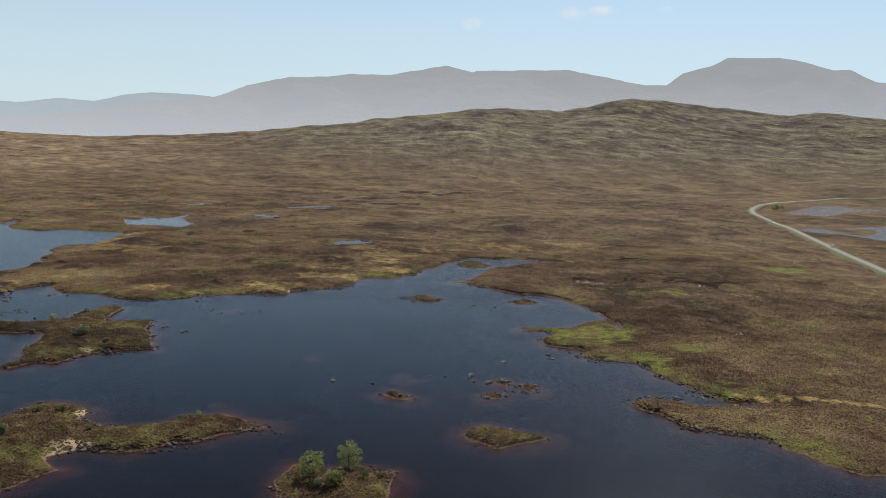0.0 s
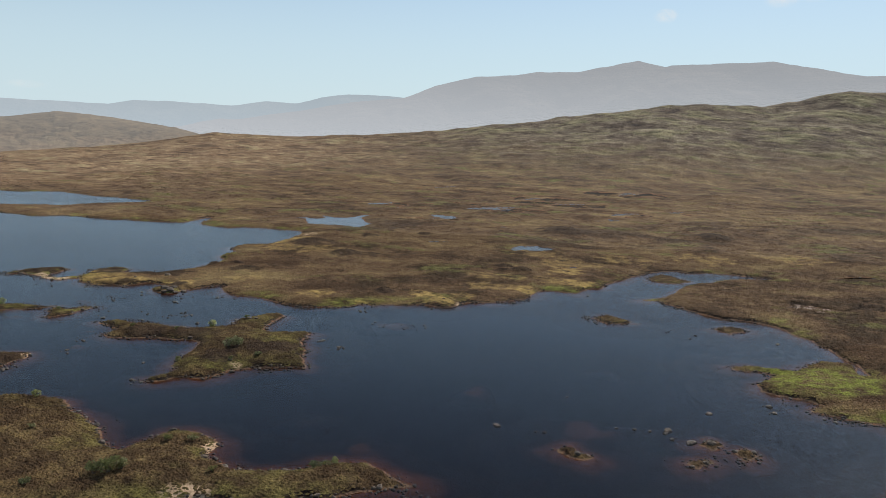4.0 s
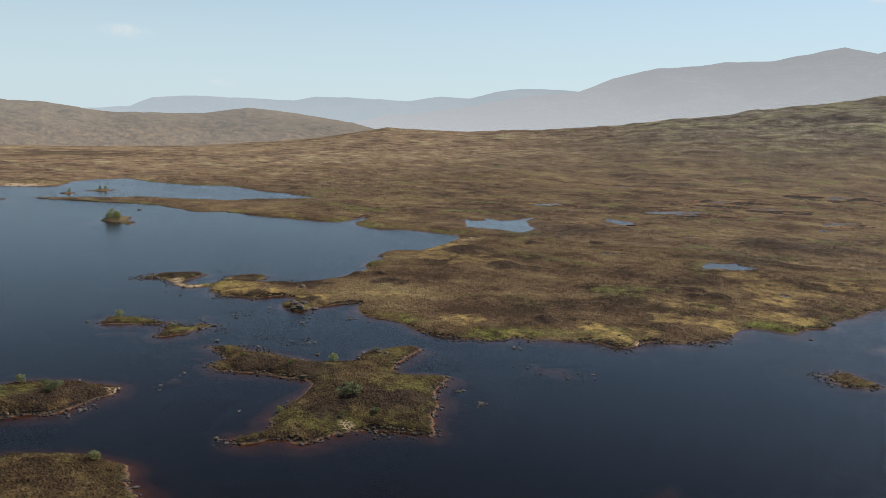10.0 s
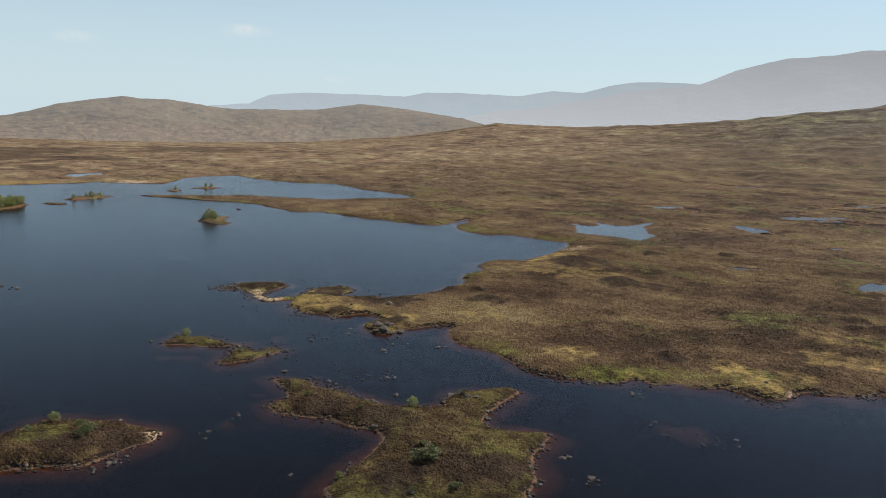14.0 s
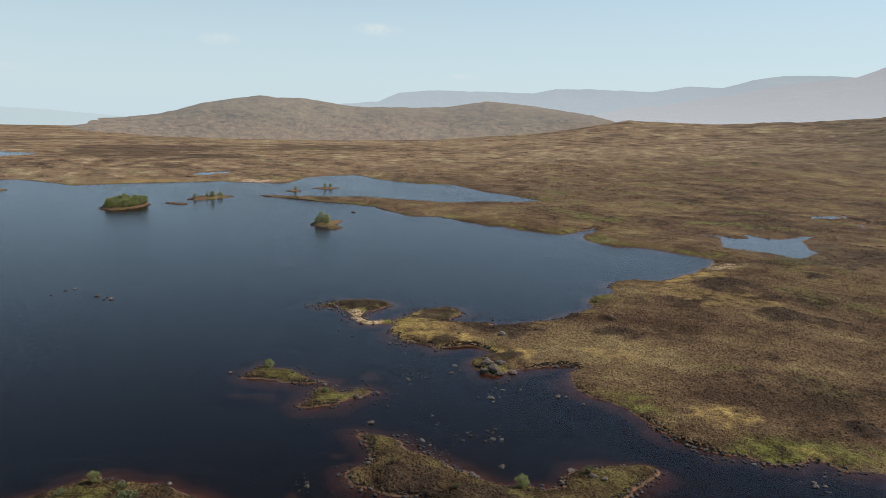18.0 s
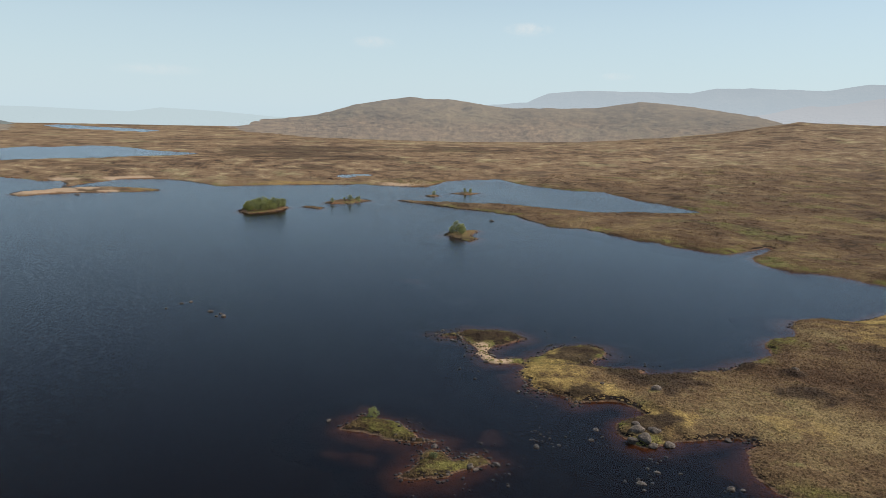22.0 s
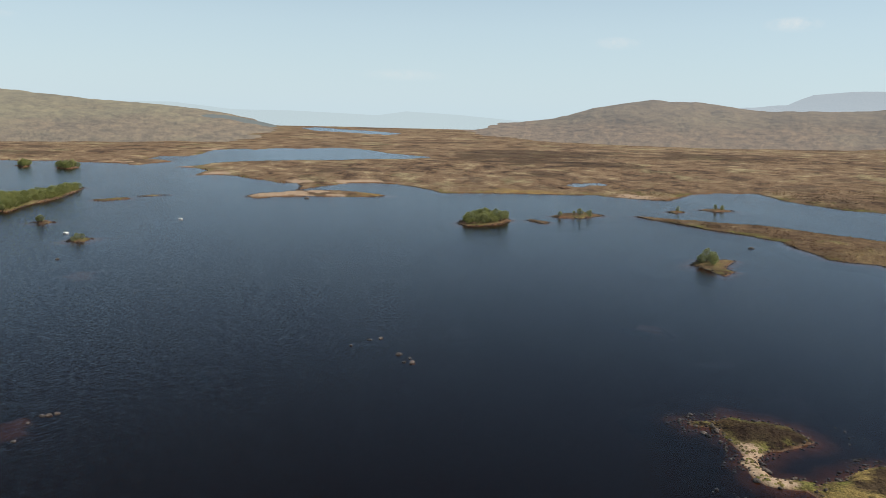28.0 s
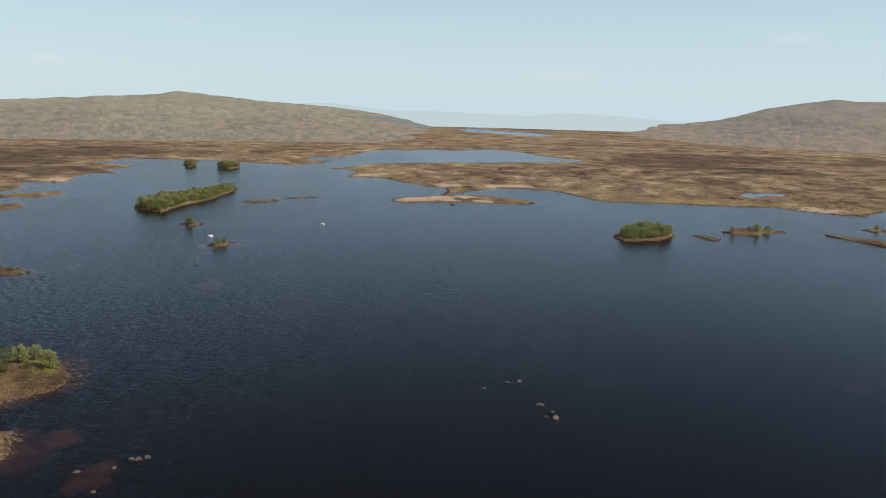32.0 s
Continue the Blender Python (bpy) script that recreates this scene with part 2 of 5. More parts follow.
def water_material(name, wave=1.0, mirror=(0.61, 0.665, 0.74)):
    """Peat-brown clear water; the ripples tilt the mirror by slopes taken straight from noise."""
    m, t, b = material(name)
    t.nodes.remove(b)
    out = t.nodes["Material Output"]
    pos = t.nodes.new("ShaderNodeNewGeometry").outputs["Position"]
    lanes = gray(t, noise_tex(t, 1 / 170, 3, 0.55, (0.45, 1.7, 1)), 0.32, 0.66)
    total = None
    # wave length, steepness, heading of the crests, length of crest against width
    for size, steep, turn, squeeze in ((0.95, 0.29, -52, 0.26), (0.6, 0.23, -42, 0.34), (0.6, 0.19, -66, 0.36), (0.26, 0.38, -20, 0.6), (0.24, 0.38, 55, 0.6)):
        mp = t.nodes.new("ShaderNodeMapping")
        mp.vector_type = "TEXTURE"
        mp.inputs["Rotation"].default_value = (0, 0, radians(turn))
        mp.inputs["Scale"].default_value = (1 / squeeze, 1, 1)
        t.links.new(pos, mp.inputs["Vector"])
        n = node(t, "ShaderNodeTexNoise", Scale=1 / size, Detail=1.0, Roughness=0.5)
        t.links.new(mp.outputs[0], n.inputs["Vector"])
        tip = t.nodes.new("ShaderNodeVectorMath")
        tip.operation = "SCALE"
        tip.inputs[0].default_value = (-math.sin(radians(turn)) * steep * wave, math.cos(radians(turn)) * steep * wave, 0)
        t.links.new(maths(t, "SUBTRACT", n.outputs["Fac"], 0.5), tip.inputs["Scale"])
        if total is None:
            total = tip.outputs[0]
        else:
            add = t.nodes.new("ShaderNodeVectorMath")
            t.links.new(total, add.inputs[0])
            t.links.new(tip.outputs[0], add.inputs[1])
            total = add.outputs[0]
    scaled = t.nodes.new("ShaderNodeVectorMath")
    scaled.operation = "SCALE"
    t.links.new(total, scaled.inputs[0])
    t.links.new(maths(t, "ADD", maths(t, "MULTIPLY", lanes, 0.6), 0.7), scaled.inputs["Scale"])
    upward = t.nodes.new("ShaderNodeVectorMath")
    upward.inputs[1].default_value = (0, 0, 1)
    t.links.new(scaled.outputs[0], upward.inputs[0])
    tilt = t.nodes.new("ShaderNodeVectorMath")
    tilt.operation = "NORMALIZE"
    t.links.new(upward.outputs[0], tilt.inputs[0])
    gloss = t.nodes.new("ShaderNodeBsdfGlossy")
    gloss.inputs["Roughness"].default_value = 0.13
    gloss.inputs["Color"].default_value = (*mirror, 1)
    clear = t.nodes.new("ShaderNodeBsdfTransparent")
    clear.inputs["Color"].default_value = (0.60, 0.46, 0.37, 1)
    fr = node(t, "ShaderNodeFresnel", IOR=1.33)
    t.links.new(tilt.outputs[0], fr.inputs["Normal"])
    t.links.new(tilt.outputs[0], gloss.inputs["Normal"])
    ms = t.nodes.new("ShaderNodeMixShader")
    t.links.new(maths(t, "MULTIPLY", maths(t, "POWER", fr.outputs[0], 1.21), 1.22), ms.inputs[0])
    t.links.new(clear.outputs[0], ms.inputs[1])
    t.links.new(gloss.outputs[0], ms.inputs[2])
    t.links.new(ms.outputs[0], out.inputs["Surface"])
    return m


def stone_material():
    m, t, b = material("lichened_granite")
    obj = t.nodes.new("ShaderNodeObjectInfo").outputs["Random"]
    n = noise_tex(t, 1.2, 6, 0.7)
    c = ramp(t, n, [(0.3, (0.025, 0.020, 0.017)), (0.5, (0.070, 0.058, 0.050)), (0.7, (0.19, 0.16, 0.135))])
    c = mix(t, 0.6, c, ramp(t, obj, [(0.0, (0.36, 0.31, 0.27)), (1.0, (1.0, 0.92, 0.83))]), "MULTIPLY")
    isl = t.nodes.new("ShaderNodeNewGeometry").outputs["Random Per Island"]
    c = mix(t, 1.0, c, ramp(t, isl, [(0.0, (0.42, 0.36, 0.31)), (0.75, (0.85, 0.77, 0.68)), (1.0, (1.5, 1.42, 1.32))]), "MULTIPLY")
    t.links.new(c, b.inputs["Base Color"])
    b.inputs["Roughness"].default_value = 0.85
    bump(t, b, n, 0.5, 0.1)
    return m


def leaf_material(name, dark, light):
    m, t, b = material(name)
    isl = t.nodes.new("ShaderNodeNewGeometry").outputs["Random Per Island"]
    c = ramp(t, isl, [(0.0, dark), (1.0, light)])
    t.links.new(c, b.inputs["Base Color"])
    b.inputs["Roughness"].default_value = 0.6
    tr = t.nodes.new("ShaderNodeBsdfTranslucent")
    t.links.new(c, tr.inputs["Color"])
    ms = t.nodes.new("ShaderNodeMixShader")
    ms.inputs[0].default_value = 0.55
    t.links.new(b.outputs[0], ms.inputs[1])
    t.links.new(tr.outputs[0], ms.inputs[2])
    t.links.new(ms.outputs[0], t.nodes["Material Output"].inputs["Surface"])
    return m


def plain_material(name, colour, rough=0.7, metal=0.0, vary=0.25, scale=3.0):
    m, t, b = material(name)
    n = noise_tex(t, scale, 4, 0.6)
    lo = tuple(v * (1 - vary) for v in colour)
    hi = tuple(min(1, v * (1 + vary)) for v in colour)
    t.links.new(ramp(t, n, [(0.3, lo), (0.7, hi)]), b.inputs["Base Color"])
    b.inputs["Roughness"].default_value, b.inputs["Metallic"].default_value = rough, metal
    return m


def downhill(tree):
    """Where a far slope lies across and down its fall, so that gullies run downhill."""
    v = tree.nodes.new("ShaderNodeCombineXYZ")
    tree.links.new(attribute(tree, "across"), v.inputs[0])
    tree.links.new(attribute(tree, "along"), v.inputs[1])
    return v.outputs[0]


def far_material(name, rock, haze, share, grain, foot=0.14, heath=None):
    """Far mountains: rock and grass, with haze painted as a glow in the surface; heath: what grows along the foot."""
    m, t, b = material(name)
    crags = noise_tex(t, 1 / grain, 8, 0.74, (0.5, 1.5, 1), coords=downhill(t))
    spurs = noise_tex(t, 0.16 / grain, 6, 0.62, (0.4, 1.5, 1), coords=downhill(t))
    n = maths(t, "ADD", maths(t, "MULTIPLY", crags, 0.6), maths(t, "MULTIPLY", spurs, 0.4))
    c = ramp(t, n, [(0.38, tuple(v * 0.62 for v in rock)), (0.5, rock), (0.62, (rock[0] * 1.35, rock[1] * 1.4, rock[2] * 1.35))])
    high = t.nodes.new("ShaderNodeSeparateXYZ")
    t.links.new(t.nodes.new("ShaderNodeNewGeometry").outputs["Position"], high.inputs[0])
    if heath:
        patchy = maths(t, "ADD", high.outputs["Z"], maths(t, "MULTIPLY", maths(t, "SUBTRACT", spurs, 0.5), 160.0))
        c = mix(t, gray(t, patchy, 62.0, 18.0), c, ramp(t, crags, [(0.38, tuple(v * 0.55 for v in heath)), (0.5, heath), (0.62, tuple(v * 1.4 for v in heath))]))
    t.links.new(c, b.inputs["Base Color"])
    b.inputs["Roughness"].default_value, b.inputs["Specular IOR Level"].default_value = 1.0, 0.0
    bump(t, b, maths(t, "ADD", maths(t, "MULTIPLY", crags, 0.5), maths(t, "MULTIPLY", spurs, 3.0)), 1.0, grain * 0.8)
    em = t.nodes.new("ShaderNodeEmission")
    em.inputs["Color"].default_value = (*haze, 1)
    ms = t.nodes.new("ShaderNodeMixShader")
    # painted haze by height: foot > 0 thickens it low down, foot < 0 thins it
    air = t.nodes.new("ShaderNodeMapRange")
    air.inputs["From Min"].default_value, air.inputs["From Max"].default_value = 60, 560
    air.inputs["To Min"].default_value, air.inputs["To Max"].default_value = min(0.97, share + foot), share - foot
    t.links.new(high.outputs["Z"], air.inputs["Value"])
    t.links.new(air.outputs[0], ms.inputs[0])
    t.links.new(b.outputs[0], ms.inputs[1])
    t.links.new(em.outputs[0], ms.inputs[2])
    t.links.new(ms.outputs[0], t.nodes["Material Output"].inputs["Surface"])
    return m


MOOR = moor_material()
WATER = water_material("wind_rippled_peat_water")
POOL = water_material("still_pool_water", 0.65, (0.78, 0.83, 0.90))
STONE = stone_material()
BARK = plain_material("grey_brown_bark", (0.10, 0.08, 0.065), 0.9)
BIRCH_LEAF = leaf_material("fresh_green_birch_leaves", (0.15, 0.165, 0.050), (0.40, 0.41, 0.145))
WILLOW_LEAF = leaf_material("dull_green_willow_leaves", (0.075, 0.085, 0.032), (0.20, 0.215, 0.085))
PINE_LEAF = leaf_material("dark_green_pine_needles", (0.12, 0.135, 0.055), (0.35, 0.36, 0.145))
TARMAC = plain_material("pale_worn_tarmac", (0.18, 0.163, 0.15), 0.9)
WHITE_PAINT = plain_material("white_paint", (0.8, 0.8, 0.78), 0.4, vary=0.03)
DARK_PAINT = plain_material("dark_grey_car_paint", (0.05, 0.05, 0.06), 0.3)
GLASS_DARK = plain_material("dark_tinted_glass", (0.02, 0.025, 0.03), 0.08)
RUBBER = plain_material("black_rubber", (0.02, 0.02, 0.02), 0.8)

# ---- plan: shore lines of the loch, in metres ----
SHORE_EAST = [(140, 222), (133, 222), (129, 225), (124, 229), (122, 235), (118, 240), (116, 243), (115, 248), (111, 251), (105, 253), (99, 254), (93, 254), (89, 256), (86, 263),
              (83, 270), (79, 274), (76, 279), (80, 284), (86, 286), (94, 286), (99, 281), (103, 278), (111, 280), (115, 281), (118, 278), (122, 278), (126, 282), (126, 286),
              (121, 287), (117, 287), (113, 290), (109, 294), (109, 300), (106, 307), (101, 312), (97, 318), (95, 328), (92, 336), (88, 340), (80, 342), (72, 343), (67, 347)]
SHORE_GREEN = [(73, 355), (69, 359), (59, 360), (53, 365), (52, 372), (57, 380), (62, 390), (55, 393), (46, 392), (45, 396), (53, 400), (64, 400), (71, 400), (77, 408),
              (84, 419), (91, 421), (96, 422), (98, 417), (98, 405), (102, 402), (101, 414), (100, 423), (97, 430), (96, 443), (92, 454), (87, 466), (83, 474), (79, 484),
              (73, 492), (62, 496), (51, 497), (40, 505), (31, 513), (23, 527), (18, 533), (7, 530), (14, 539), (22, 545), (28, 564), (33, 584), (40, 597), (47, 610),
              (54, 609), (65, 630), (81, 641), (102, 650)]
SHORE_CREEK = [(100, 656), (83, 658), (74, 662), (58, 661), (43, 654), (33, 658), (23, 651), (13, 638), (8, 627), (1, 613), (-6, 596), (-14, 580), (-20, 560)]
SHORE_NORTH = [(-28, 552), (-33, 534), (-38, 537), (-47, 537), (-56, 535), (-59, 520), (-59, 510), (-65, 500), (-72, 492), (-79, 486), (-89, 481), (-95, 476), (-96, 471), (-99, 462),
              (-103, 460), (-112, 461), (-118, 464), (-125, 458), (-133, 456), (-139, 450), (-148, 449), (-152, 442), (-158, 438), (-166, 436), (-173, 433), (-182, 431)]
SHORE_HEADLAND = [(-197, 436), (-203, 438), (-209, 441), (-216, 442), (-222, 441), (-230, 444), (-236, 449), (-239, 454), (-243, 462), (-247, 466), (-251, 460), (-254, 452), (-257, 445), (-258, 438),
              (-261, 432), (-265, 431), (-271, 434), (-274, 436), (-277, 440), (-277, 447), (-279, 452), (-282, 453), (-287, 454), (-290, 452), (-293, 449), (-295, 444), (-295, 438), (-302, 439),
              (-308, 437), (-314, 435), (-320, 436), (-326, 438), (-331, 442), (-340, 454), (-343, 463), (-346, 472), (-345, 479), (-342, 488), (-336, 492), (-329, 490), (-327, 483), (-326, 477),
              (-321, 473), (-316, 473), (-312, 477), (-309, 485)]
SHORE_SPIT = [(-305, 481), (-300, 490), (-296, 501), (-292, 514), (-291, 527), (-292, 542), (-295, 552), (-303, 560), (-307, 572), (-305, 587), (-316, 599), (-321, 611), (-315, 625), (-306, 635),
              (-304, 651), (-303, 667), (-302, 679), (-307, 704), (-312, 724), (-321, 737), (-333, 738), (-345, 737), (-364, 740), (-381, 736), (-392, 723), (-412, 727), (-434, 740), (-450, 793),
              (-459, 795), (-453, 760), (-450, 739), (-461, 732), (-478, 731), (-492, 726), (-513, 732), (-525, 723), (-584, 728), (-609, 706)]
SHORE_LAGOON = [(-679, 723), (-725, 707), (-768, 690), (-826, 677), (-790, 719), (-754, 763), (-706, 792), (-661, 820), (-638, 865), (-613, 920),
                (-629, 932), (-727, 945), (-807, 970), (-842, 942), (-908, 928), (-996, 952), (-1005, 900), (-990, 854), (-936, 785),
                (-956, 752), (-987, 724), (-993, 729), (-1002, 684), (-1015, 627), (-1023, 568)]
SHORE_WEST = [(-1026, 544), (-1059, 537), (-1090, 529), (-1128, 510), (-1143, 482), (-1145, 451), (-1118, 426), (-1098, 407)]
SHORE_FAR_LOCH = [(-1068, 379), (-1113, 389), (-1150, 388), (-1152, 361), (-1190, 345), (-1215, 327), (-1243, 313), (-1262, 282), (-1234, 257), (-1283, 266), (-1328, 276), (-1371, 254), (-1385, 223), (-1423, 260),
              (-1473, 285), (-1504, 322), (-1527, 371), (-1540, 430), (-1536, 469), (-1558, 512), (-1581, 557), (-1582, 619), (-1605, 666), (-1639, 694), (-1691, 666), (-1746, 632), (-1827, 613), (-1898, 594),
              (-1923, 541), (-1879, 460), (-1905, 412), (-1830, 360), (-1862, 337), (-1806, 278), (-1682, 259), (-1615, 231), (-1619, 190), (-1560, 176)]
SHORE_FAR = [(-1495, 224), (-1465, 195), (-1417, 173), (-1454, 142), (-1469, 104), (-1474, 76), (-1503, 44), (-1495, 9), (-1509, -40), (-1513, -77), (-1504, -110), (-1455, -112), (-1415, -139), (-1381, -54),
              (-1332, -54), (-1317, -80), (-1264, -42), (-1258, -73), (-1205, -70), (-1138, -60), (-1141, -81), (-1146, -95), (-1137, -110), (-1082, -79), (-1060, -81), (-1054, -89)]
SHORE_SOUTH = [(-1000, -150), (-900, -260), (-700, -420), (-400, -500), (0, -400), (260, -200), (330, 50), (240, 170)]
LOCH = (SHORE_EAST + SHORE_GREEN + SHORE_CREEK + SHORE_NORTH + SHORE_HEADLAND + SHORE_SPIT + SHORE_LAGOON + SHORE_WEST + SHORE_FAR_LOCH
        + SHORE_FAR + SHORE_SOUTH)

# islands: outline, and how high the middle stands
ISLANDS_SOUTH = [
    # long heather island in the south
    ([(-222, 252), (-208, 263), (-192, 266), (-179, 257), (-168, 252), (-153, 238), (-144, 235), (-142, 247), (-141, 254), (-131, 255), (-122, 250),
      (-118, 239), (-106, 235), (-94, 238), (-85, 246), (-75, 252), (-63, 245), (-57, 242), (-64, 236), (-74, 228), (-85, 222), (-94, 217),
      (-106, 218), (-114, 211), (-106, 202), (-124, 180), (-175, 160), (-225, 195)], 2.6),
]
ISLANDS_FORKED = [
    # forked island
    ([(-251, 362), (-241, 367), (-232, 365), (-210, 367), (-200, 370), (-192, 375), (-188, 381), (-193, 390), (-186, 402), (-180, 407), (-175, 408), (-174, 401), (-174, 392), (-172, 377),
      (-168, 373), (-161, 376), (-152, 380), (-148, 378), (-147, 363), (-141, 355), (-138, 351), (-134, 340), (-130, 333), (-128, 328), (-133, 329), (-141, 324), (-148, 321), (-154, 315),
      (-156, 307), (-160, 303), (-167, 301), (-170, 297), (-174, 292), (-178, 296), (-175, 300), (-174, 305), (-176, 310), (-180, 312), (-182, 326), (-182, 332), (-186, 339), (-188, 346),
      (-194, 348), (-212, 345), (-220, 341), (-228, 338), (-234, 342), (-234, 351)], 2.8),
]
ISLANDS_SANDY = [
    # island with the white sandy tip
    ([(-276, 271), (-277, 287), (-271, 295), (-262, 301), (-251, 304), (-242, 307), (-239, 302), (-239, 292), (-239, 282), (-243, 275), (-254, 264), (-266, 261)], 2.6),
    ([(-317, 359), (-321, 364), (-324, 371), (-316, 375), (-307, 376), (-299, 378), (-295, 381), (-296, 376), (-302, 371), (-307, 367), (-313, 364)], 1.5),
    ([(-282, 360), (-285, 366), (-290, 370), (-292, 373), (-291, 376), (-285, 376), (-281, 376), (-282, 382), (-281, 386), (-276, 386), (-275, 381), (-275, 375), (-274, 369), (-277, 365),
      (-279, 362)], 1.3),
]
ISLET_SANDBAR = [
    # islet and the sand bar that ties it to the green spit
    ([(-387, 441), (-383, 442), (-381, 449), (-375, 446), (-368, 447), (-362, 445), (-355, 440), (-347, 438), (-343, 439), (-340, 443), (-338, 446), (-334, 446), (-339, 452), (-345, 449),
      (-347, 443), (-352, 444), (-358, 449), (-361, 455), (-363, 464), (-364, 472), (-370, 471), (-374, 470), (-381, 466), (-383, 461), (-387, 458), (-386, 450)], 1.8),
]
ISLETS_EAST = [
    ([(-20, 469), (-13, 478), (-6, 472), (2, 466), (-4, 460), (-12, 460)], 1.2),
    ([(12, 613), (22, 635), (32, 631), (41, 612), (31, 600), (19, 600)], 0.9),
    ([(44, 468), (53, 479), (62, 473), (53, 461)], 0.9),
]
ISLETS_ROCKY = [
    ([(-20, 279), (-17, 284), (-10, 277), (-12, 273), (-17, 276)], 0.9),
    ([(22, 298), (28, 304), (31, 300), (26, 294)], 1.5), ([(32, 295), (37, 300), (40, 294), (36, 289)], 1.5), ([(18, 283), (23, 287), (26, 284), (21, 278)], 1.0),
    ([(8, 241), (10, 247), (17, 250), (25, 247), (33, 243), (37, 242), (29, 236), (21, 232), (13, 235)], 1.4),
    ([(-41, 191), (-44, 207), (-41, 214), (-35, 209), (-21, 213), (-11, 211), (-10, 206), (-11, 194), (-22, 186)], 1.6),
]
ISLETS_WOODED = [
    # wooded and bare islets out in the loch
    ([(-802, 493), (-829, 506), (-841, 533), (-831, 549), (-812, 545), (-793, 526), (-788, 505), (-791, 494)], 2.2),
    ([(-815, 560), (-817, 568), (-799, 577), (-788, 566)], 0.9),
    ([(-832, 593), (-852, 618), (-855, 643), (-831, 648), (-816, 618), (-820, 598)], 3.5),
    ([(-611, 596), (-624, 612), (-623, 632), (-619, 635), (-605, 617), (-594, 608), (-586, 611), (-575, 595), (-590, 596)], 1.6),
    ([(-852, 730), (-862, 749), (-848, 749), (-838, 730)], 1.8), ([(-862, 774), (-865, 796), (-850, 808), (-840, 778)], 1.8),
]
ISLANDS_FAR = [
    ([(-1012, 318), (-991, 330), (-1001, 347), (-1009, 383), (-999, 411), (-997, 440), (-1005, 471), (-1022, 463), (-1040, 447), (-1063, 426), (-1065, 401), (-1063, 381), (-1045, 355), (-1042, 334)], 1.8),
    ([(-931, 86), (-977, 83), (-1022, 102), (-1064, 126), (-1108, 148), (-1063, 147), (-1004, 139), (-961, 123), (-908, 116), (-927, 93)], 2.0),
    ([(-1410, 8), (-1442, 12), (-1402, 31), (-1371, 25)], 1.5), ([(-1366, 66), (-1408, 76), (-1380, 99), (-1341, 88)], 1.5),
]
ISLETS_WEST = [
    ([(-848, 147), (-862, 155), (-847, 167), (-836, 159)], 2.4), ([(-755, 189), (-770, 196), (-763, 207), (-748, 201)], 1.2),
    ([(-987, 174), (-1006, 193), (-997, 206), (-978, 186)], 0.6), ([(-1015, 207), (-1030, 223), (-1030, 242), (-1015, 225)], 0.5),
]
ISLETS_SOUTHWEST = [
    ([(-477, 188), (-483, 194), (-494, 200), (-508, 196), (-518, 189), (-523, 175), (-512, 155), (-490, 152), (-474, 170)], 2.4),
    ([(-436, 207), (-441, 208), (-451, 204), (-455, 200), (-450, 186), (-436, 190)], 1.0),
    ([(-663, 98), (-664, 107), (-670, 111), (-678, 100), (-683, 85), (-670, 86)], 1.2), ([(-911, -21), (-931, -8), (-951, -25), (-948, -45), (-926, -42)], 1.2),
    ([(-999, -63), (-1002, -37), (-1012, -23), (-1037, -17), (-1056, -33), (-1039, -48), (-1025, -75)], 1.5),
]
ISLANDS = (ISLANDS_SOUTH + ISLANDS_FORKED + ISLANDS_SANDY + ISLET_SANDBAR + ISLETS_EAST + ISLETS_ROCKY + ISLETS_WOODED + ISLANDS_FAR + ISLETS_WEST
           + ISLETS_SOUTHWEST)
# pools in the bog: middle x, y, half length, half width, turn, level
POOLS_NEAR = [(-349, 1049, 20, 9, 74, 3.0), (-298, 1004, 11, 5, 118, 3.0), (-223, 928, 22, 13, 123, 2.8), (-140, 858, 15, 4, 57, 2.6),
              (-172, 715, 12, 4, 46, 2.2), (-115, 707, 12, 4, 153, 2.2), (-42, 625, 4, 3, 64, 2.0), (-196, 1075, 42, 7, 49, 3.4)]
POOLS_FAR = [(-349, 1467, 38, 6, 72, 5.0), (-1091, 756, 27, 13, 114, 2.0), (195, 674, 30, 5, 1, 2.2), (-203, 1057, 26, 9, 24, 3.2), (-162, 1289, 40, 5, 72, 4.0),
             (-10, 1526, 40, 10, 76, 6.0), (-25, 1007, 18, 7, 62, 3.0), (-12, 1100, 18, 7, 55, 3.2), (-201, 912, 9, 4, 69, 2.8), (169, 674, 18, 5, 31, 2.2),
             (310, 859, 22, 3, 81, 3.0), (60, 1180, 16, 6, 60, 3.4), (-90, 1230, 24, 6, 40, 3.6)]
POOLS = POOLS_NEAR + POOLS_FAR
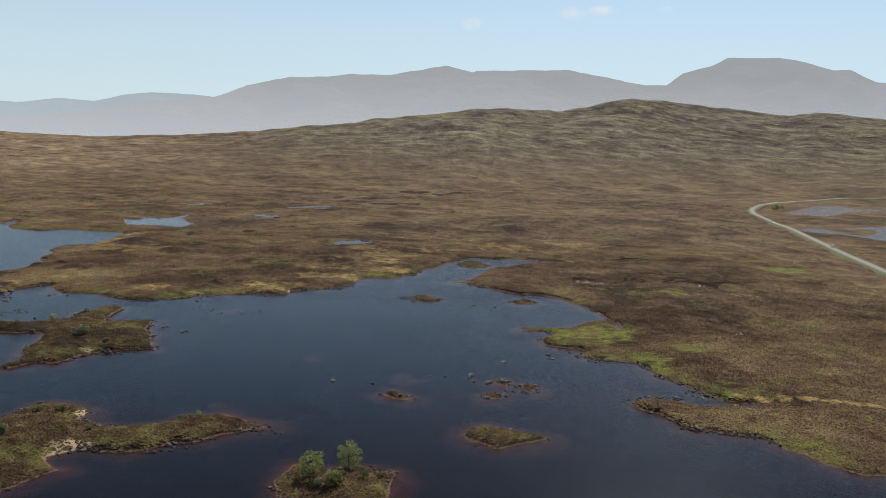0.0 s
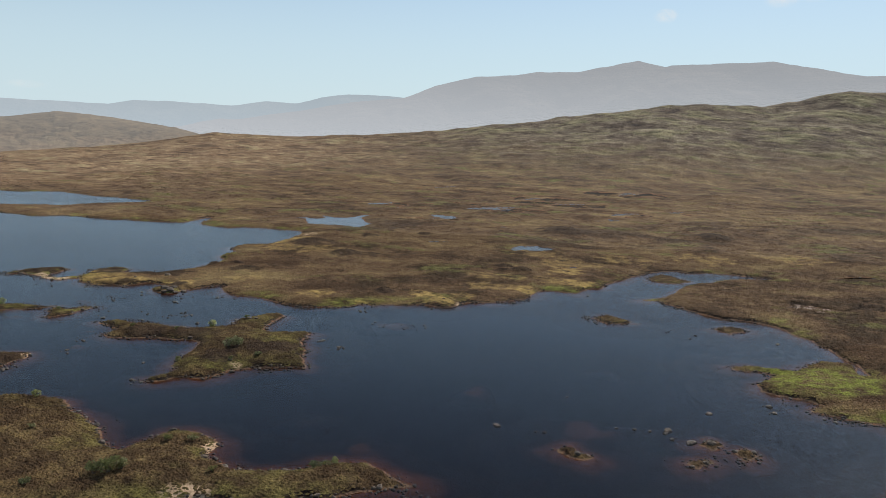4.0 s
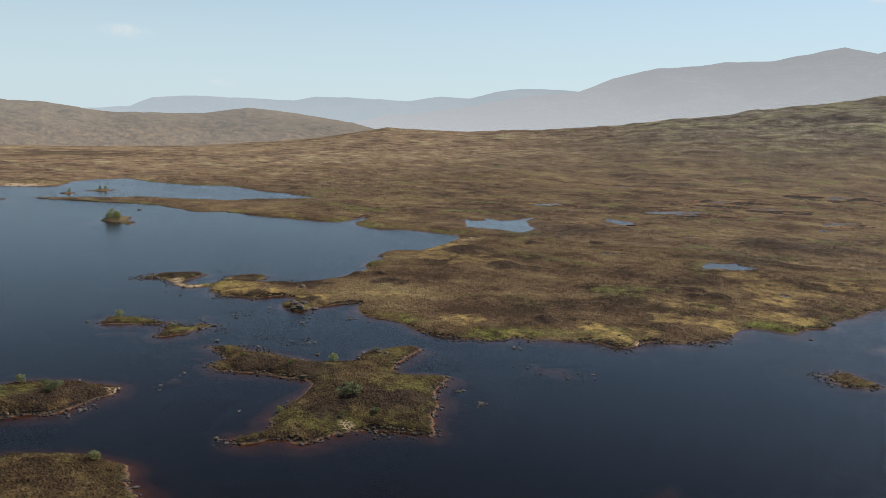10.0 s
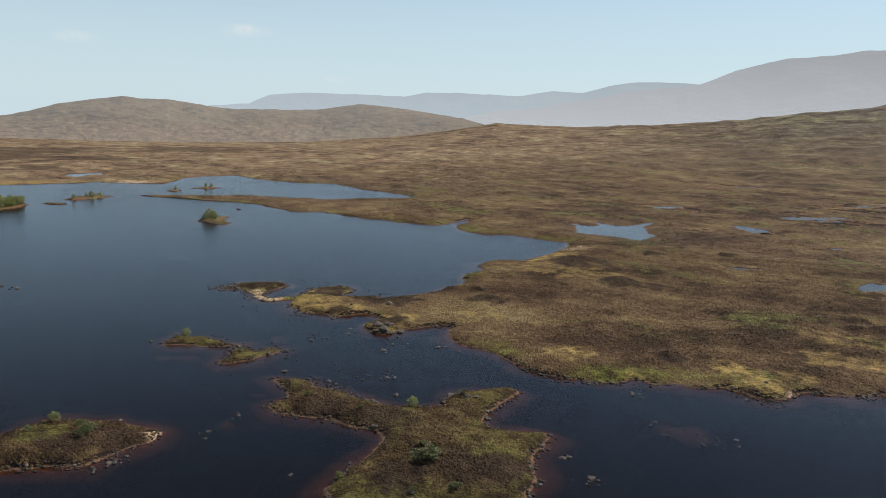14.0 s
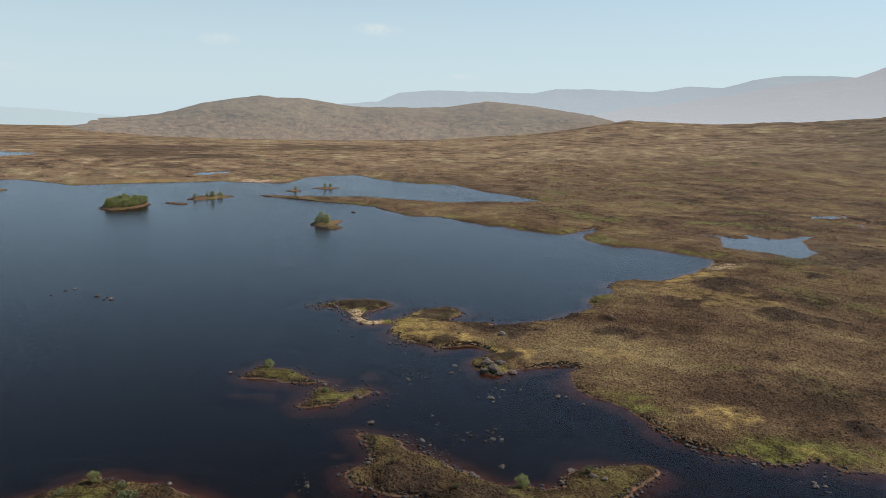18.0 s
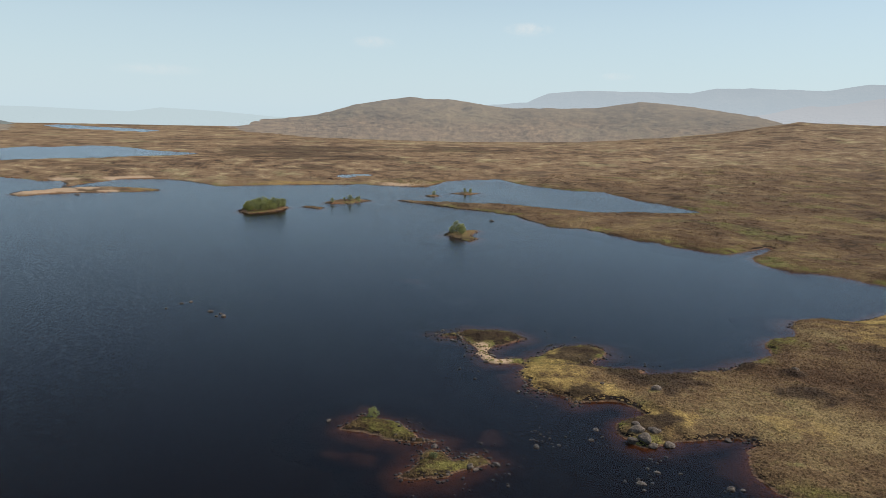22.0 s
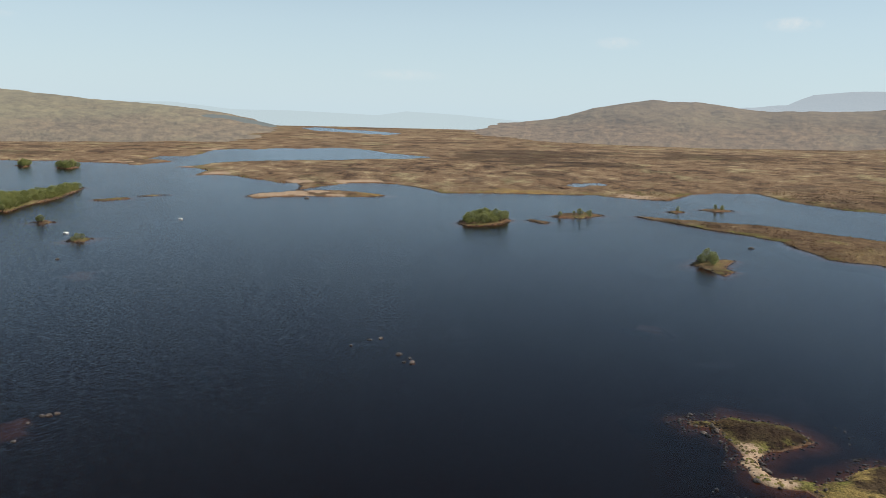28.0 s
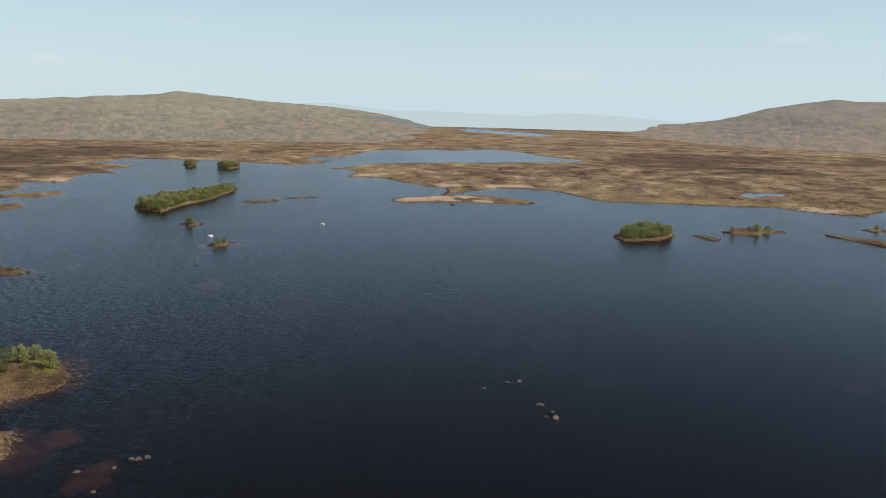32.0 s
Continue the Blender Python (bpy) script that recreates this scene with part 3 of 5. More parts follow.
# larger tarns: shore, level
TARNS_NEAR = [
    ([(-375, 829), (-362, 830), (-352, 825), (-344, 802), (-329, 782), (-313, 783), (-298, 786), (-281, 782), (-274, 783), (-273, 801), (-274, 822), (-285, 829), (-297, 852), (-305, 871),
              (-305, 909), (-313, 897), (-319, 862), (-330, 855), (-346, 866), (-352, 865), (-339, 846), (-344, 834), (-361, 837)], 2.0),
    ([(-104, 695), (-98, 685), (-89, 695), (-79, 694), (-71, 700), (-67, 717), (-78, 721), (-83, 730), (-92, 720), (-99, 721), (-101, 710)], 2.8),
]
TARNS_FAR = [
    ([(614, 1360), (695, 1465), (793, 1604), (854, 1620), (839, 1538), (913, 1575), (1149, 1680), (1048, 1530), (832, 1492), (768, 1435), (698, 1341), (650, 1275), (627, 1297), (602, 1308)], 5.0),
    ([(481, 1031), (518, 1060), (534, 1044), (537, 1017), (532, 988), (551, 975), (596, 1032), (614, 1075), (568, 1057), (578, 1084), (642, 1125), (855, 1245), (622, 900), (538, 911),
              (530, 943), (523, 972), (513, 981), (485, 984), (483, 1004)], 4.0),
    ([(-3247, 593), (-3368, 687), (-3152, 749), (-3032, 837), (-2822, 907), (-2702, 832), (-2758, 767), (-2866, 707), (-2973, 619)], 2.0),
]
TARNS = TARNS_NEAR + TARNS_FAR
# brown shoals under the water: x, y, radius, depth
SHOALS = [(-57, 325, 14, 0.7), (-105, 278, 12, 0.8), (-8, 372, 12, 0.9), (-79, 262, 10, 0.7), (-208, 346, 14, 0.5), (-235, 325, 12, 0.5), (-146, 355, 8, 0.6), (-116, 412, 16, 0.6), (-302, 356, 16, 0.45), (-280, 358, 12, 0.4),
          (-326, 372, 12, 0.5), (-245, 348, 10, 0.5), (-289, 395, 14, 0.7), (-330, 436, 10, 0.5), (-425, 236, 18, 0.4), (-455, 215, 16, 0.35), (-467, 292, 10, 0.9), (-486, 488, 12, 0.9), (-649, 218, 22, 0.6), (20, 300, 12, 0.6), (-14, 300, 16, 0.7)]
# bare wet peat: x, y, radius
PEAT_SCARS = [(104, 532, 9), (162, 397, 5), (206, 509, 8), (118, 276, 7), (186, 541, 10)]
# heather mounds: x, y, half width, half depth, height
MOUNDS = [(-216, 597, 16, 14, 1.7), (-244, 724, 10, 9, 1.2), (-255, 512, 11, 10, 1.2), (-270, 526, 5, 5, 1.2), (-217, 603, 12, 11, 1.3), (-75, 583, 9, 8, 1.2), (-92, 598, 8, 7, 1.2), (-145, 478, 6, 6, 1.2), (-197, 757, 10, 9, 1.2), (-71, 842, 33, 29, 3.5), (81, 867, 20, 18, 2.2), (-77, 585, 10, 9, 1.2), (-90, 581, 5, 5, 1.2), (141, 547, 13, 11, 1.4), (-267, 647, 21, 19, 2.3), (-197, 604, 10, 9, 1.2), (-287, 522, 8, 8, 1.2)]
# dark stretches of old or burnt heather: x, y, radius
DARK_MOOR = [(-1550, -236, 150), (-1642, -126, 150), (-1261, -146, 70), (-1254, -50, 40), (-1375, -290, 120), (-1730, 1063, 130), (-1369, 967, 45), (-1621, 789, 90), (-1212, 751, 40), (-1454, 868, 100), (-1719, 953, 160), (-1655, 1318, 140), (-72, 750, 45), (-29, 839, 60), (243, 1029, 70), (106, 1052, 40), (-296, 805, 60), (157, 435, 20)]
HEATHER_CLUMPS = [(-373, 457, 9.6), (-370, 460, 8.4), (-333, 465, 7.2), (-329, 468, 8.4), (-336, 480, 8.4), (-337, 474, 7.2), (-321, 468, 7.2), (-308, 477, 9.6), (-300, 479, 12.0), (-300, 446, 6.0), (-294, 482, 14.4), (-269, 445, 8.4), (-268, 451, 8.4), (-372, 459, 6.0), (-166, 329, 9.6), (-156, 342, 10.8), (-147, 347, 9.6), (-191, 342, 10.8), (-217, 350, 9.6), (-196, 356, 10.8), (-252, 284, 9.6), (-247, 293, 8.4)]
# washed-out peat: x, y, radius
PEAT_HAGS = [(113, 553, 34), (158, 563, 34), (190, 559, 34), (223, 554, 34)]
# skylines: eye, distance of foot and crest, and (heading, degrees above eye level)
NEAR_RIDGE = ((-20, 80), 1450, 2950, [(-60, 2.4), (-29.7, 3.0), (-26.8, 3.28), (-24.8, 3.17), (-20.4, 3.66), (-16.6, 3.9), (-13.9, 4.0), (-10.7, 3.5), (-8.9, 3.15), (-2.4, 2.95),
              (1.4, 2.35), (3.6, 2.1), (6.9, 1.62), (10.8, 1.05), (14.2, 0.62), (18.7, 0.1), (24.5, -0.28), (28.3, -0.33), (31.1, -0.24), (33, -0.5), (36.5, -0.85), (40.9, -1.15), (45, -1.6), (55, -1.9)])
MID_HILL = ((-140, 250), 2600, 4100, [(28, -0.9), (31, -0.27), (34.6, 0.34), (38.5, 0.8), (41.6, 1.0), (45, 0.43), (49.4, 0.32), (51.5, 0.3), (53, 0.52), (55.6, 0.84), (56.7, 0.82), (58.5, 0.9), (62.4, 0.28),
            (65.3, -0.55), (68.5, -0.95), (71.3, -1.2), (78, -1.6)])
WEST_HILL = ((-222, 310), 1900, 3600, [(83, -1.9), (85, -1.75), (86.3, -1.4), (89.2, -0.93), (91.4, -0.57), (95.5, -0.2), (99.6, 0.03), (101.9, 0.3), (104.4, 0.55), (106.6, 0.23), (109, 0.1), (112, -0.1),
             (116, -0.28), (140, 0.0), (200, 0.3)])


# ---- the lie of the land ----
GRID = {}
TABLE = np.random.RandomState(5).rand(256, 256)


def lattice(x, y):
    xi, yi = np.floor(x).astype(int), np.floor(y).astype(int)
    fx, fy = x - xi, y - yi
    fx, fy = fx * fx * (3 - 2 * fx), fy * fy * (3 - 2 * fy)
    a, b = TABLE[xi & 255, yi & 255], TABLE[(xi + 1) & 255, yi & 255]
    c, d = TABLE[xi & 255, (yi + 1) & 255], TABLE[(xi + 1) & 255, (yi + 1) & 255]
    return (a + (b - a) * fx) * (1 - fy) + (c + (d - c) * fx) * fy - 0.5


def fractal(x, y, size, octaves=4, keep=0.5):
    """Noise about 0, of features that many metres wide."""
    total, amp = 0 * x, 1.0
    for k in range(octaves):
        total = total + amp * lattice(x / size + 17.3 * k, y / size + 5.7 * k)
        size, amp = size / 2.03, amp * keep
    return total


def inside_by(x, y, ring):
    """Metres inside a closed ring; less than 0 outside."""
    near, odd = np.full(x.shape, 1e9), np.zeros(x.shape, bool)
    for (ax, ay), (bx, by) in zip(ring, ring[1:] + ring[:1]):
        ux, uy = bx - ax, by - ay
        s = np.clip(((x - ax) * ux + (y - ay) * uy) / (ux * ux + uy * uy), 0, 1)
        near = np.minimum(near, (x - ax - s * ux) ** 2 + (y - ay - s * uy) ** 2)
        if ay != by:
            odd ^= ((ay > y) != (by > y)) & (x < ux * (y - ay) / uy + ax)
    return np.where(odd, 1, -1) * np.sqrt(near)


def step(a, b, v):
    s = np.clip((v - a) / (b - a), 0, 1)
    return s * s * (3 - 2 * s)


def ridge(x, y, spec):
    (ex, ey), foot, crest, line = spec
    dx, dy = x - ex, y - ey
    r, head = np.hypot(dx, dy), np.degrees(np.arctan2(-dx, dy))
    head = np.where(head < -160, head + 360, head)
    foot, crest = foot + 700 * step(6, -28, head), crest + 500 * step(6, -28, head)
    top = 95 + crest * np.tan(np.radians(np.interp(head, [a for a, _ in line], [e for _, e in line])))
    side = step(line[0][0] - 25, line[0][0], head) * step(line[-1][0] + 12, line[-1][0], head)
    rough = 1 + 0.05 * fractal(x, y, 420, 2)
    u = np.clip((r - foot * rough) / (crest - foot), 0, 1)
    gully = 16 * np.abs(fractal(np.radians(head) * 2600, r * 0.28, 150, 3, 0.6)) * np.clip(u * 3, 0, 1) * (1 - 0.75 * u)
    return -gully * (top > 40) * side + np.maximum(top, 0) * side * (0.22 * u + 0.78 * u ** 2.0) * np.where(r > crest, np.exp(-((r - crest) / 900) ** 2), 1)


def loch_reach(x, y):
    """Metres inside the loch: exact near its shore, read off a coarse lattice elsewhere."""
    if "reach" not in GRID:
        gx, gy = np.meshgrid(np.arange(-2200, 440, 20.0), np.arange(-600, 1080, 20.0))
        GRID["reach"] = inside_by(gx.ravel(), gy.ravel(), LOCH).reshape(gx.shape)
    i = np.clip(((x + 2200) / 20).astype(int), 0, GRID["reach"].shape[1] - 2)
    j = np.clip(((y + 600) / 20).astype(int), 0, GRID["reach"].shape[0] - 2)
    u, v, g = (x + 2200) / 20 - i, (y + 600) / 20 - j, GRID["reach"]
    d = g[j, i] * (1 - u) * (1 - v) + g[j, i + 1] * u * (1 - v) + g[j + 1, i] * (1 - u) * v + g[j + 1, i + 1] * u * v
    near = np.abs(d) < 36
    d[near] = inside_by(x[near], y[near], LOCH)
    return d


def patches(x, y, spots, ragged=0.7):
    """1 inside ragged round spots, 0 outside."""
    out = 0 * x
    for cx, cy, r in spots:
        k = np.flatnonzero((np.abs(x - cx) < 2 * r) & (np.abs(y - cy) < 2 * r))
        out[k] = np.maximum(out[k], step(1.15, 0.6, np.hypot(x[k] - cx, y[k] - cy) / r + ragged * fractal(x[k], y[k], r / 2, 3)))
    return out


def old_heather(x, y):
    """Dark old heather on mounds and in burnt stretches, and the bare cuts of the peat hags."""
    out = np.maximum(0.7 * patches(x, y, DARK_MOOR, 1.2), patches(x, y, HEATHER_CLUMPS, 0.8))
    for cx, cy, a, b, tall in MOUNDS:
        k = np.flatnonzero((np.abs(x - cx) < 2 * a) & (np.abs(y - cy) < 2 * b))
        out[k] = np.maximum(out[k], step(1.1, 0.6, np.hypot((x[k] - cx) / a, (y[k] - cy) / b) + 0.8 * fractal(x[k], y[k], 9, 3)))
    for cx, cy, r in PEAT_HAGS:
        k = np.flatnonzero(np.hypot(x - cx, y - cy) < r)
        out[k] = np.maximum(out[k], step(r, 0.7 * r, np.hypot(x[k] - cx, y[k] - cy)) * hag_cut(x[k], y[k]))
    return out


def land(x, y):
    """Height, metres from the shore (land > 0), and how far it is hill."""
    x, y = np.asarray(x, float), np.asarray(y, float)
    far = np.clip(np.hypot(x + 120, y - 250) / 400, 1, 6)
    wx = x + 3.2 * far ** 0.5 * fractal(x, y, 11 * far, 3) + 1.0 * fractal(x + 70, y, 2.7, 2)
    wy = y + 3.2 * far ** 0.5 * fractal(x + 400, y + 90, 11 * far, 3) + 1.0 * fractal(x, y + 55, 2.7, 2)
    main = np.maximum(np.maximum(-2100 - wx, wx - 340), np.maximum(-510 - wy, wy - 990))
    box = main < 30
    main[box] = -loch_reach(wx[box], wy[box])
    shore, bulk = main, np.where(main > 0, 2.2 + np.clip(main / 260, 0, 2.0), 0)
    for ring, top in ISLANDS:
        px, py = [p[0] for p in ring], [p[1] for p in ring]
        box = (wx > min(px) - 45) & (wx < max(px) + 45) & (wy > min(py) - 45) & (wy < max(py) + 45)
        if box.any():
            d = inside_by(wx[box], wy[box], ring)
            s = shore[box]
            bulk[box] = np.where((d > s) & (d > 0), top, bulk[box])
            shore[box] = np.maximum(s, d)
    hill = ridge(x, y, NEAR_RIDGE)
    up = bulk * (1 - np.exp(-np.maximum(shore, 0) / ((2.0 + 1.6 * bulk) * np.where(x < -560, far ** 1.5, 1)))) + 0.45 * step(0.1, 1.6, shore) * step(-0.15, 0.15, fractal(x, y, 33, 2))
    tuft = np.clip(shore / 3, 0, 1)
    inland = np.clip((shore - 6) / 60, 0, 1)
    h = up + tuft * (0.55 * fractal(x, y, 3.1, 3, 0.6) + 0.9 * fractal(x, y, 16, 2)) + inland * (2.6 * fractal(x, y, 60, 3) + 2.2 * np.maximum(fractal(x + 31, y, 120, 2), 0) + 1.1 * np.maximum(fractal(x, y + 77, 24, 2), 0))
    h = np.where(shore > 0, np.maximum(h, 0.06 + 0.03 * np.minimum(shore, 10)), 0)
    h = h + (1 - 0.8 * step(-800, -1500, x)) * step(120, 600, shore) * (1 - 0.6 * np.clip(hill / 60, 0, 1)) * (13 * np.maximum(fractal(x + 11, y, 190, 3, 0.55), 0) + 5 * np.abs(fractal(x, y + 19, 70, 2)))
    slope = np.clip(hill / 60, 0, 1)
    h = h + hill + slope * np.clip(hill / 120, 0.3, 1) * (12 * fractal(x, y, 260, 3, 0.6) + 7 * np.abs(fractal(x + 50, y, 120, 2, 0.6)))
    h = h * (1 - 0.65 * step(-1500, -2100, x))
    bed = np.clip(-shore, 0, 40)
    shallow = 0.11 + 0.09 * fractal(x, y, 40, 2)
    h = np.where(shore > 0, h, -np.minimum(bed * shallow + 0.9 * np.clip(bed / 25, 0, 1) * (0.5 + fractal(x + 9, y, 24, 3)), 3.4) - 0.02)
    for cx, cy, r, deep in SHOALS:
        k = np.flatnonzero((np.abs(x - cx) < 2 * r) & (np.abs(y - cy) < 2 * r) & (shore < 0))
        q = np.hypot(x[k] - cx, (y[k] - cy) * 1.3) / r + 0.9 * fractal(x[k], y[k], r * 0.8, 3)
        h[k] = np.where(q < 1, np.maximum(h[k], -deep - 2.6 * np.maximum(q, 0) ** 2), h[k])
    for cx, cy, a, b, turn, level in POOLS:
        c, s = math.cos(radians(turn)), math.sin(radians(turn))
        k = np.flatnonzero(np.hypot(x - cx, y - cy) < 4 * a)
        px, py = x[k], y[k]
        u, v = ((px - cx) * c + (py - cy) * s) / a, (-(px - cx) * s + (py - cy) * c) / b
        q = np.sqrt(u * u + v * v) + 1.1 * fractal(px, py, 1.1 * b + 3, 3)
        near = step(2.6, 1.15, q)
        h[k] = np.where(q < 1.0, level - 0.7, np.where(q < 2.6, h[k] * (1 - near) + near * (level + 0.35), h[k]))
    for ring, level in TARNS:
        px, py = [p[0] for p in ring], [p[1] for p in ring]
        k = np.flatnonzero((x > min(px) - 60) & (x < max(px) + 60) & (y > min(py) - 60) & (y < max(py) + 60))
        d = inside_by(x[k] + 3 * fractal(x[k], y[k], 14, 3), y[k] + 3 * fractal(x[k] + 40, y[k], 14, 3), ring)
        near = step(-34, -4, d)
        h[k] = np.where(d > 0, level - np.clip(0.3 + 0.1 * d, 0, 0.9), h[k] * (1 - near) + near * (level + np.clip(0.25 - 0.05 * d, 0.25, 1.2)))
    for cx, cy, a, b, tall in MOUNDS:
        k = np.flatnonzero((np.abs(x - cx) < 2.2 * a) & (np.abs(y - cy) < 2.2 * b) & (shore > 2))
        h[k] += 1.7 * tall * np.exp(-1.4 * (((x[k] - cx) / a) ** 2 + ((y[k] - cy) / b) ** 2))
    for cx, cy, r in PEAT_HAGS:
        k = np.flatnonzero(np.hypot(x - cx, y - cy) < r)
        h[k] = h[k] - 1.3 * hag_cut(x[k], y[k]) * step(r, 0.7 * r, np.hypot(x[k] - cx, y[k] - cy)) * (shore[k] > 8)
    return h, shore, np.clip(hill / 130, 0, 1)


def hag_cut(x, y):
    """Winding cuts where the peat has washed out."""
    return step(0.09, 0.035, np.abs(fractal(x + 5, y, 26, 3)))


def spread(start, end, first, grow):
    out, s = [start], first
    while (out[-1] < end) if end > start else (out[-1] > end):
        out.append(out[-1] + (s if end > start else -s))
        s *= grow
    return out


def grassy(x, y, shore):
    """How lush and how straw-coloured the sward is: in a fringe along the shore and in the listed patches."""
    green = 0.6 * step(15, 3, shore + 16 * fractal(x, y, 16, 3)) * step(-0.05, 0.25, fractal(x, y, 30, 2) + 0.03)
    green = np.maximum(green, patches(x, y, GREENS))
    dry = np.maximum(patches(x, y, STRAWS), 0.5 * patches(x, y, STRAWS_MOOR, 1.3))
    return green, dry


def near_isles(x, y):
    """1 around the near islands, whose ground takes the darker isle colours, else 0."""
    out = 0 * x
    for ring, _ in ISLANDS[:5] + ISLANDS[6:15]:
        px, py = [p[0] for p in ring], [p[1] for p in ring]
        out = np.maximum(out, (x > min(px) - 6) & (x < max(px) + 6) & (y > min(py) - 6) & (y < max(py) + 6))
    return out


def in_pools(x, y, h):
    """Depth marks that blacken the floors of the bog pools, as light lost in peaty water."""
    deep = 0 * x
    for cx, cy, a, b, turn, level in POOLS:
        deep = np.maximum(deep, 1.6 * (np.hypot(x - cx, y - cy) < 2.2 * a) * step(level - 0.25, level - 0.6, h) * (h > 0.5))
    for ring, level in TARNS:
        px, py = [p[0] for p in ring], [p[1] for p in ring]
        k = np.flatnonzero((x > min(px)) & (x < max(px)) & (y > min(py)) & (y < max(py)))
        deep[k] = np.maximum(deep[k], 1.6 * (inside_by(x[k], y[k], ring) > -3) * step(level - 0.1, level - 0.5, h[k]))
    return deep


def lie_of(x, y):
    """Height, metres from the shore and hill share, read off the finished ground."""
    x, y = np.asarray(x, float), np.asarray(y, float)
    i = np.clip(np.searchsorted(GRID["x"], x) - 1, 0, len(GRID["x"]) - 2)
    j = np.clip(np.searchsorted(GRID["y"], y) - 1, 0, len(GRID["y"]) - 2)
    u = (x - GRID["x"][i]) / (GRID["x"][i + 1] - GRID["x"][i])
    v = (y - GRID["y"][j]) / (GRID["y"][j + 1] - GRID["y"][j])
    return tuple(g[j, i] * (1 - u) * (1 - v) + g[j, i + 1] * u * (1 - v) + g[j + 1, i] * (1 - u) * v + g[j + 1, i + 1] * u * v for g in (GRID["h"], GRID["shore"], GRID["hill"]))


def make_ground():
    xs = np.array(spread(-520, -4950, 1.4, 1.017)[::-1] + list(np.arange(-518.6, 160, 1.5)) + spread(160, 4950, 1.5, 1.02))
    ys = np.array(spread(130, -2600, 1.6, 1.028)[::-1] + list(np.arange(131.4, 700, 1.5)) + spread(700, 4950, 1.5, 1.012))
    gx, gy = np.meshgrid(xs, ys)
    x, y = gx.ravel(), gy.ravel()
    h, shore, hill = land(x, y)
    GRID.update(x=xs, y=ys, h=h.reshape(gx.shape), shore=shore.reshape(gx.shape), hill=hill.reshape(gx.shape))
    nx, ny = len(xs), len(ys)
    me = bpy.data.meshes.new("ground")
    me.vertices.add(nx * ny)
    me.vertices.foreach_set("co", np.stack([x, y, h], 1).astype(np.float32).ravel())
    i = (np.arange(ny - 1)[:, None] * nx + np.arange(nx - 1)[None]).ravel()
    quads = np.stack([i, i + 1, i + nx + 1, i + nx], 1)
    quads = quads[h[quads].max(1) > -2.9]           # the deepest bed is one flat sheet
    me.loops.add(quads.size)
    me.loops.foreach_set("vertex_index", quads.ravel().astype(np.int32))
    me.polygons.add(len(quads))
    me.polygons.foreach_set("loop_start", (np.arange(len(quads)) * 4).astype(np.int32))
    me.polygons.foreach_set("use_smooth", np.ones(len(quads), bool))
    me.update(calc_edges=True)
    green, dry = grassy(x, y, shore)
    knoll = np.clip(0.5 + 1.3 * fractal(x + 31, y, 120, 2) + 0.7 * fractal(x, y, 60, 3) + 0.8 * fractal(x, y + 77, 24, 2), 0, 1)
    scar = 0 * x
    for cx, cy, r in PEAT_SCARS:
        k = np.flatnonzero(np.hypot(x - cx, y - cy) < 2 * r)
        scar[k] = np.maximum(scar[k], step(1.0, 0.75, np.hypot(x[k] - cx, y[k] - cy) / r + 1.2 * fractal(x[k], y[k], r / 2, 3)))
    heath = old_heather(x, y)
    sand = 0 * x
    for cx, cy, r in SANDS:
        k = np.flatnonzero(np.hypot(x - cx, y - cy) < 2 * r)
        sand[k] = np.maximum(sand[k], step(1.1, 0.8, np.hypot(x[k] - cx, y[k] - cy) / r + 0.6 * fractal(x[k], y[k], r / 2, 3)) * (shore[k] < (9 if r < 12 else 26)))
    for name, v in (("shore", shore), ("rim", shore / np.clip(np.hypot(x + 120, y - 250) / 500, 1, 2)), ("green", green * (shore > 0)), ("straw", dry * (shore > 0)), ("sand", sand), ("isle", near_isles(x, y)), ("heath", heath * (shore > 1)), ("knoll", knoll), ("scar", scar * (shore > 1)), ("hill", hill), ("plain", step(-350, -1300, x) * (shore > 0)), ("across", np.arctan2(-(x + 120), y - 250) * 1800), ("along", 0.85 * np.hypot(x + 120, y - 250) + h), ("depth", np.where(hill > 0, 0, np.maximum(-h, in_pools(x, y, h))))):
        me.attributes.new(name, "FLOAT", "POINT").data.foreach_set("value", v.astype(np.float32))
    me.materials.append(MOOR)
    return tagged(new("ground", me), "brown heather moor with straw-coloured grass and peaty shores", "moorland", kind="structure")


# lush green patches and pale sand: x, y, radius
GREENS = [(79, 387, 30), (64, 379, 16), (94, 333, 12), (294, 638, 22), (159, 502, 9), (123, 359, 9), (97, 341, 10), (113, 294, 7), (-160, 318, 9), (-312, 372, 10), (-281, 373, 8), (-262, 283, 8), (-118, 243, 7)]
STRAWS = [(-269, 454, 9), (-106, 472, 10), (-67, 526, 12), (-38, 563, 12), (-326, 452, 17), (-312, 446, 13), (-294, 450, 10), (-335, 470, 9), (-280, 449, 7), (-270, 446, 5), (-120, 480, 10), (-45, 600, 14), (-180, 455, 10), (-300, 660, 26), (-1000, 500, 60), (-1000, 640, 50),
          (120, 289, 4), (129, 289, 4), (138, 289, 4), (147, 288, 4), (155, 286, 4), (163, 285, 4), (171, 283, 4)]
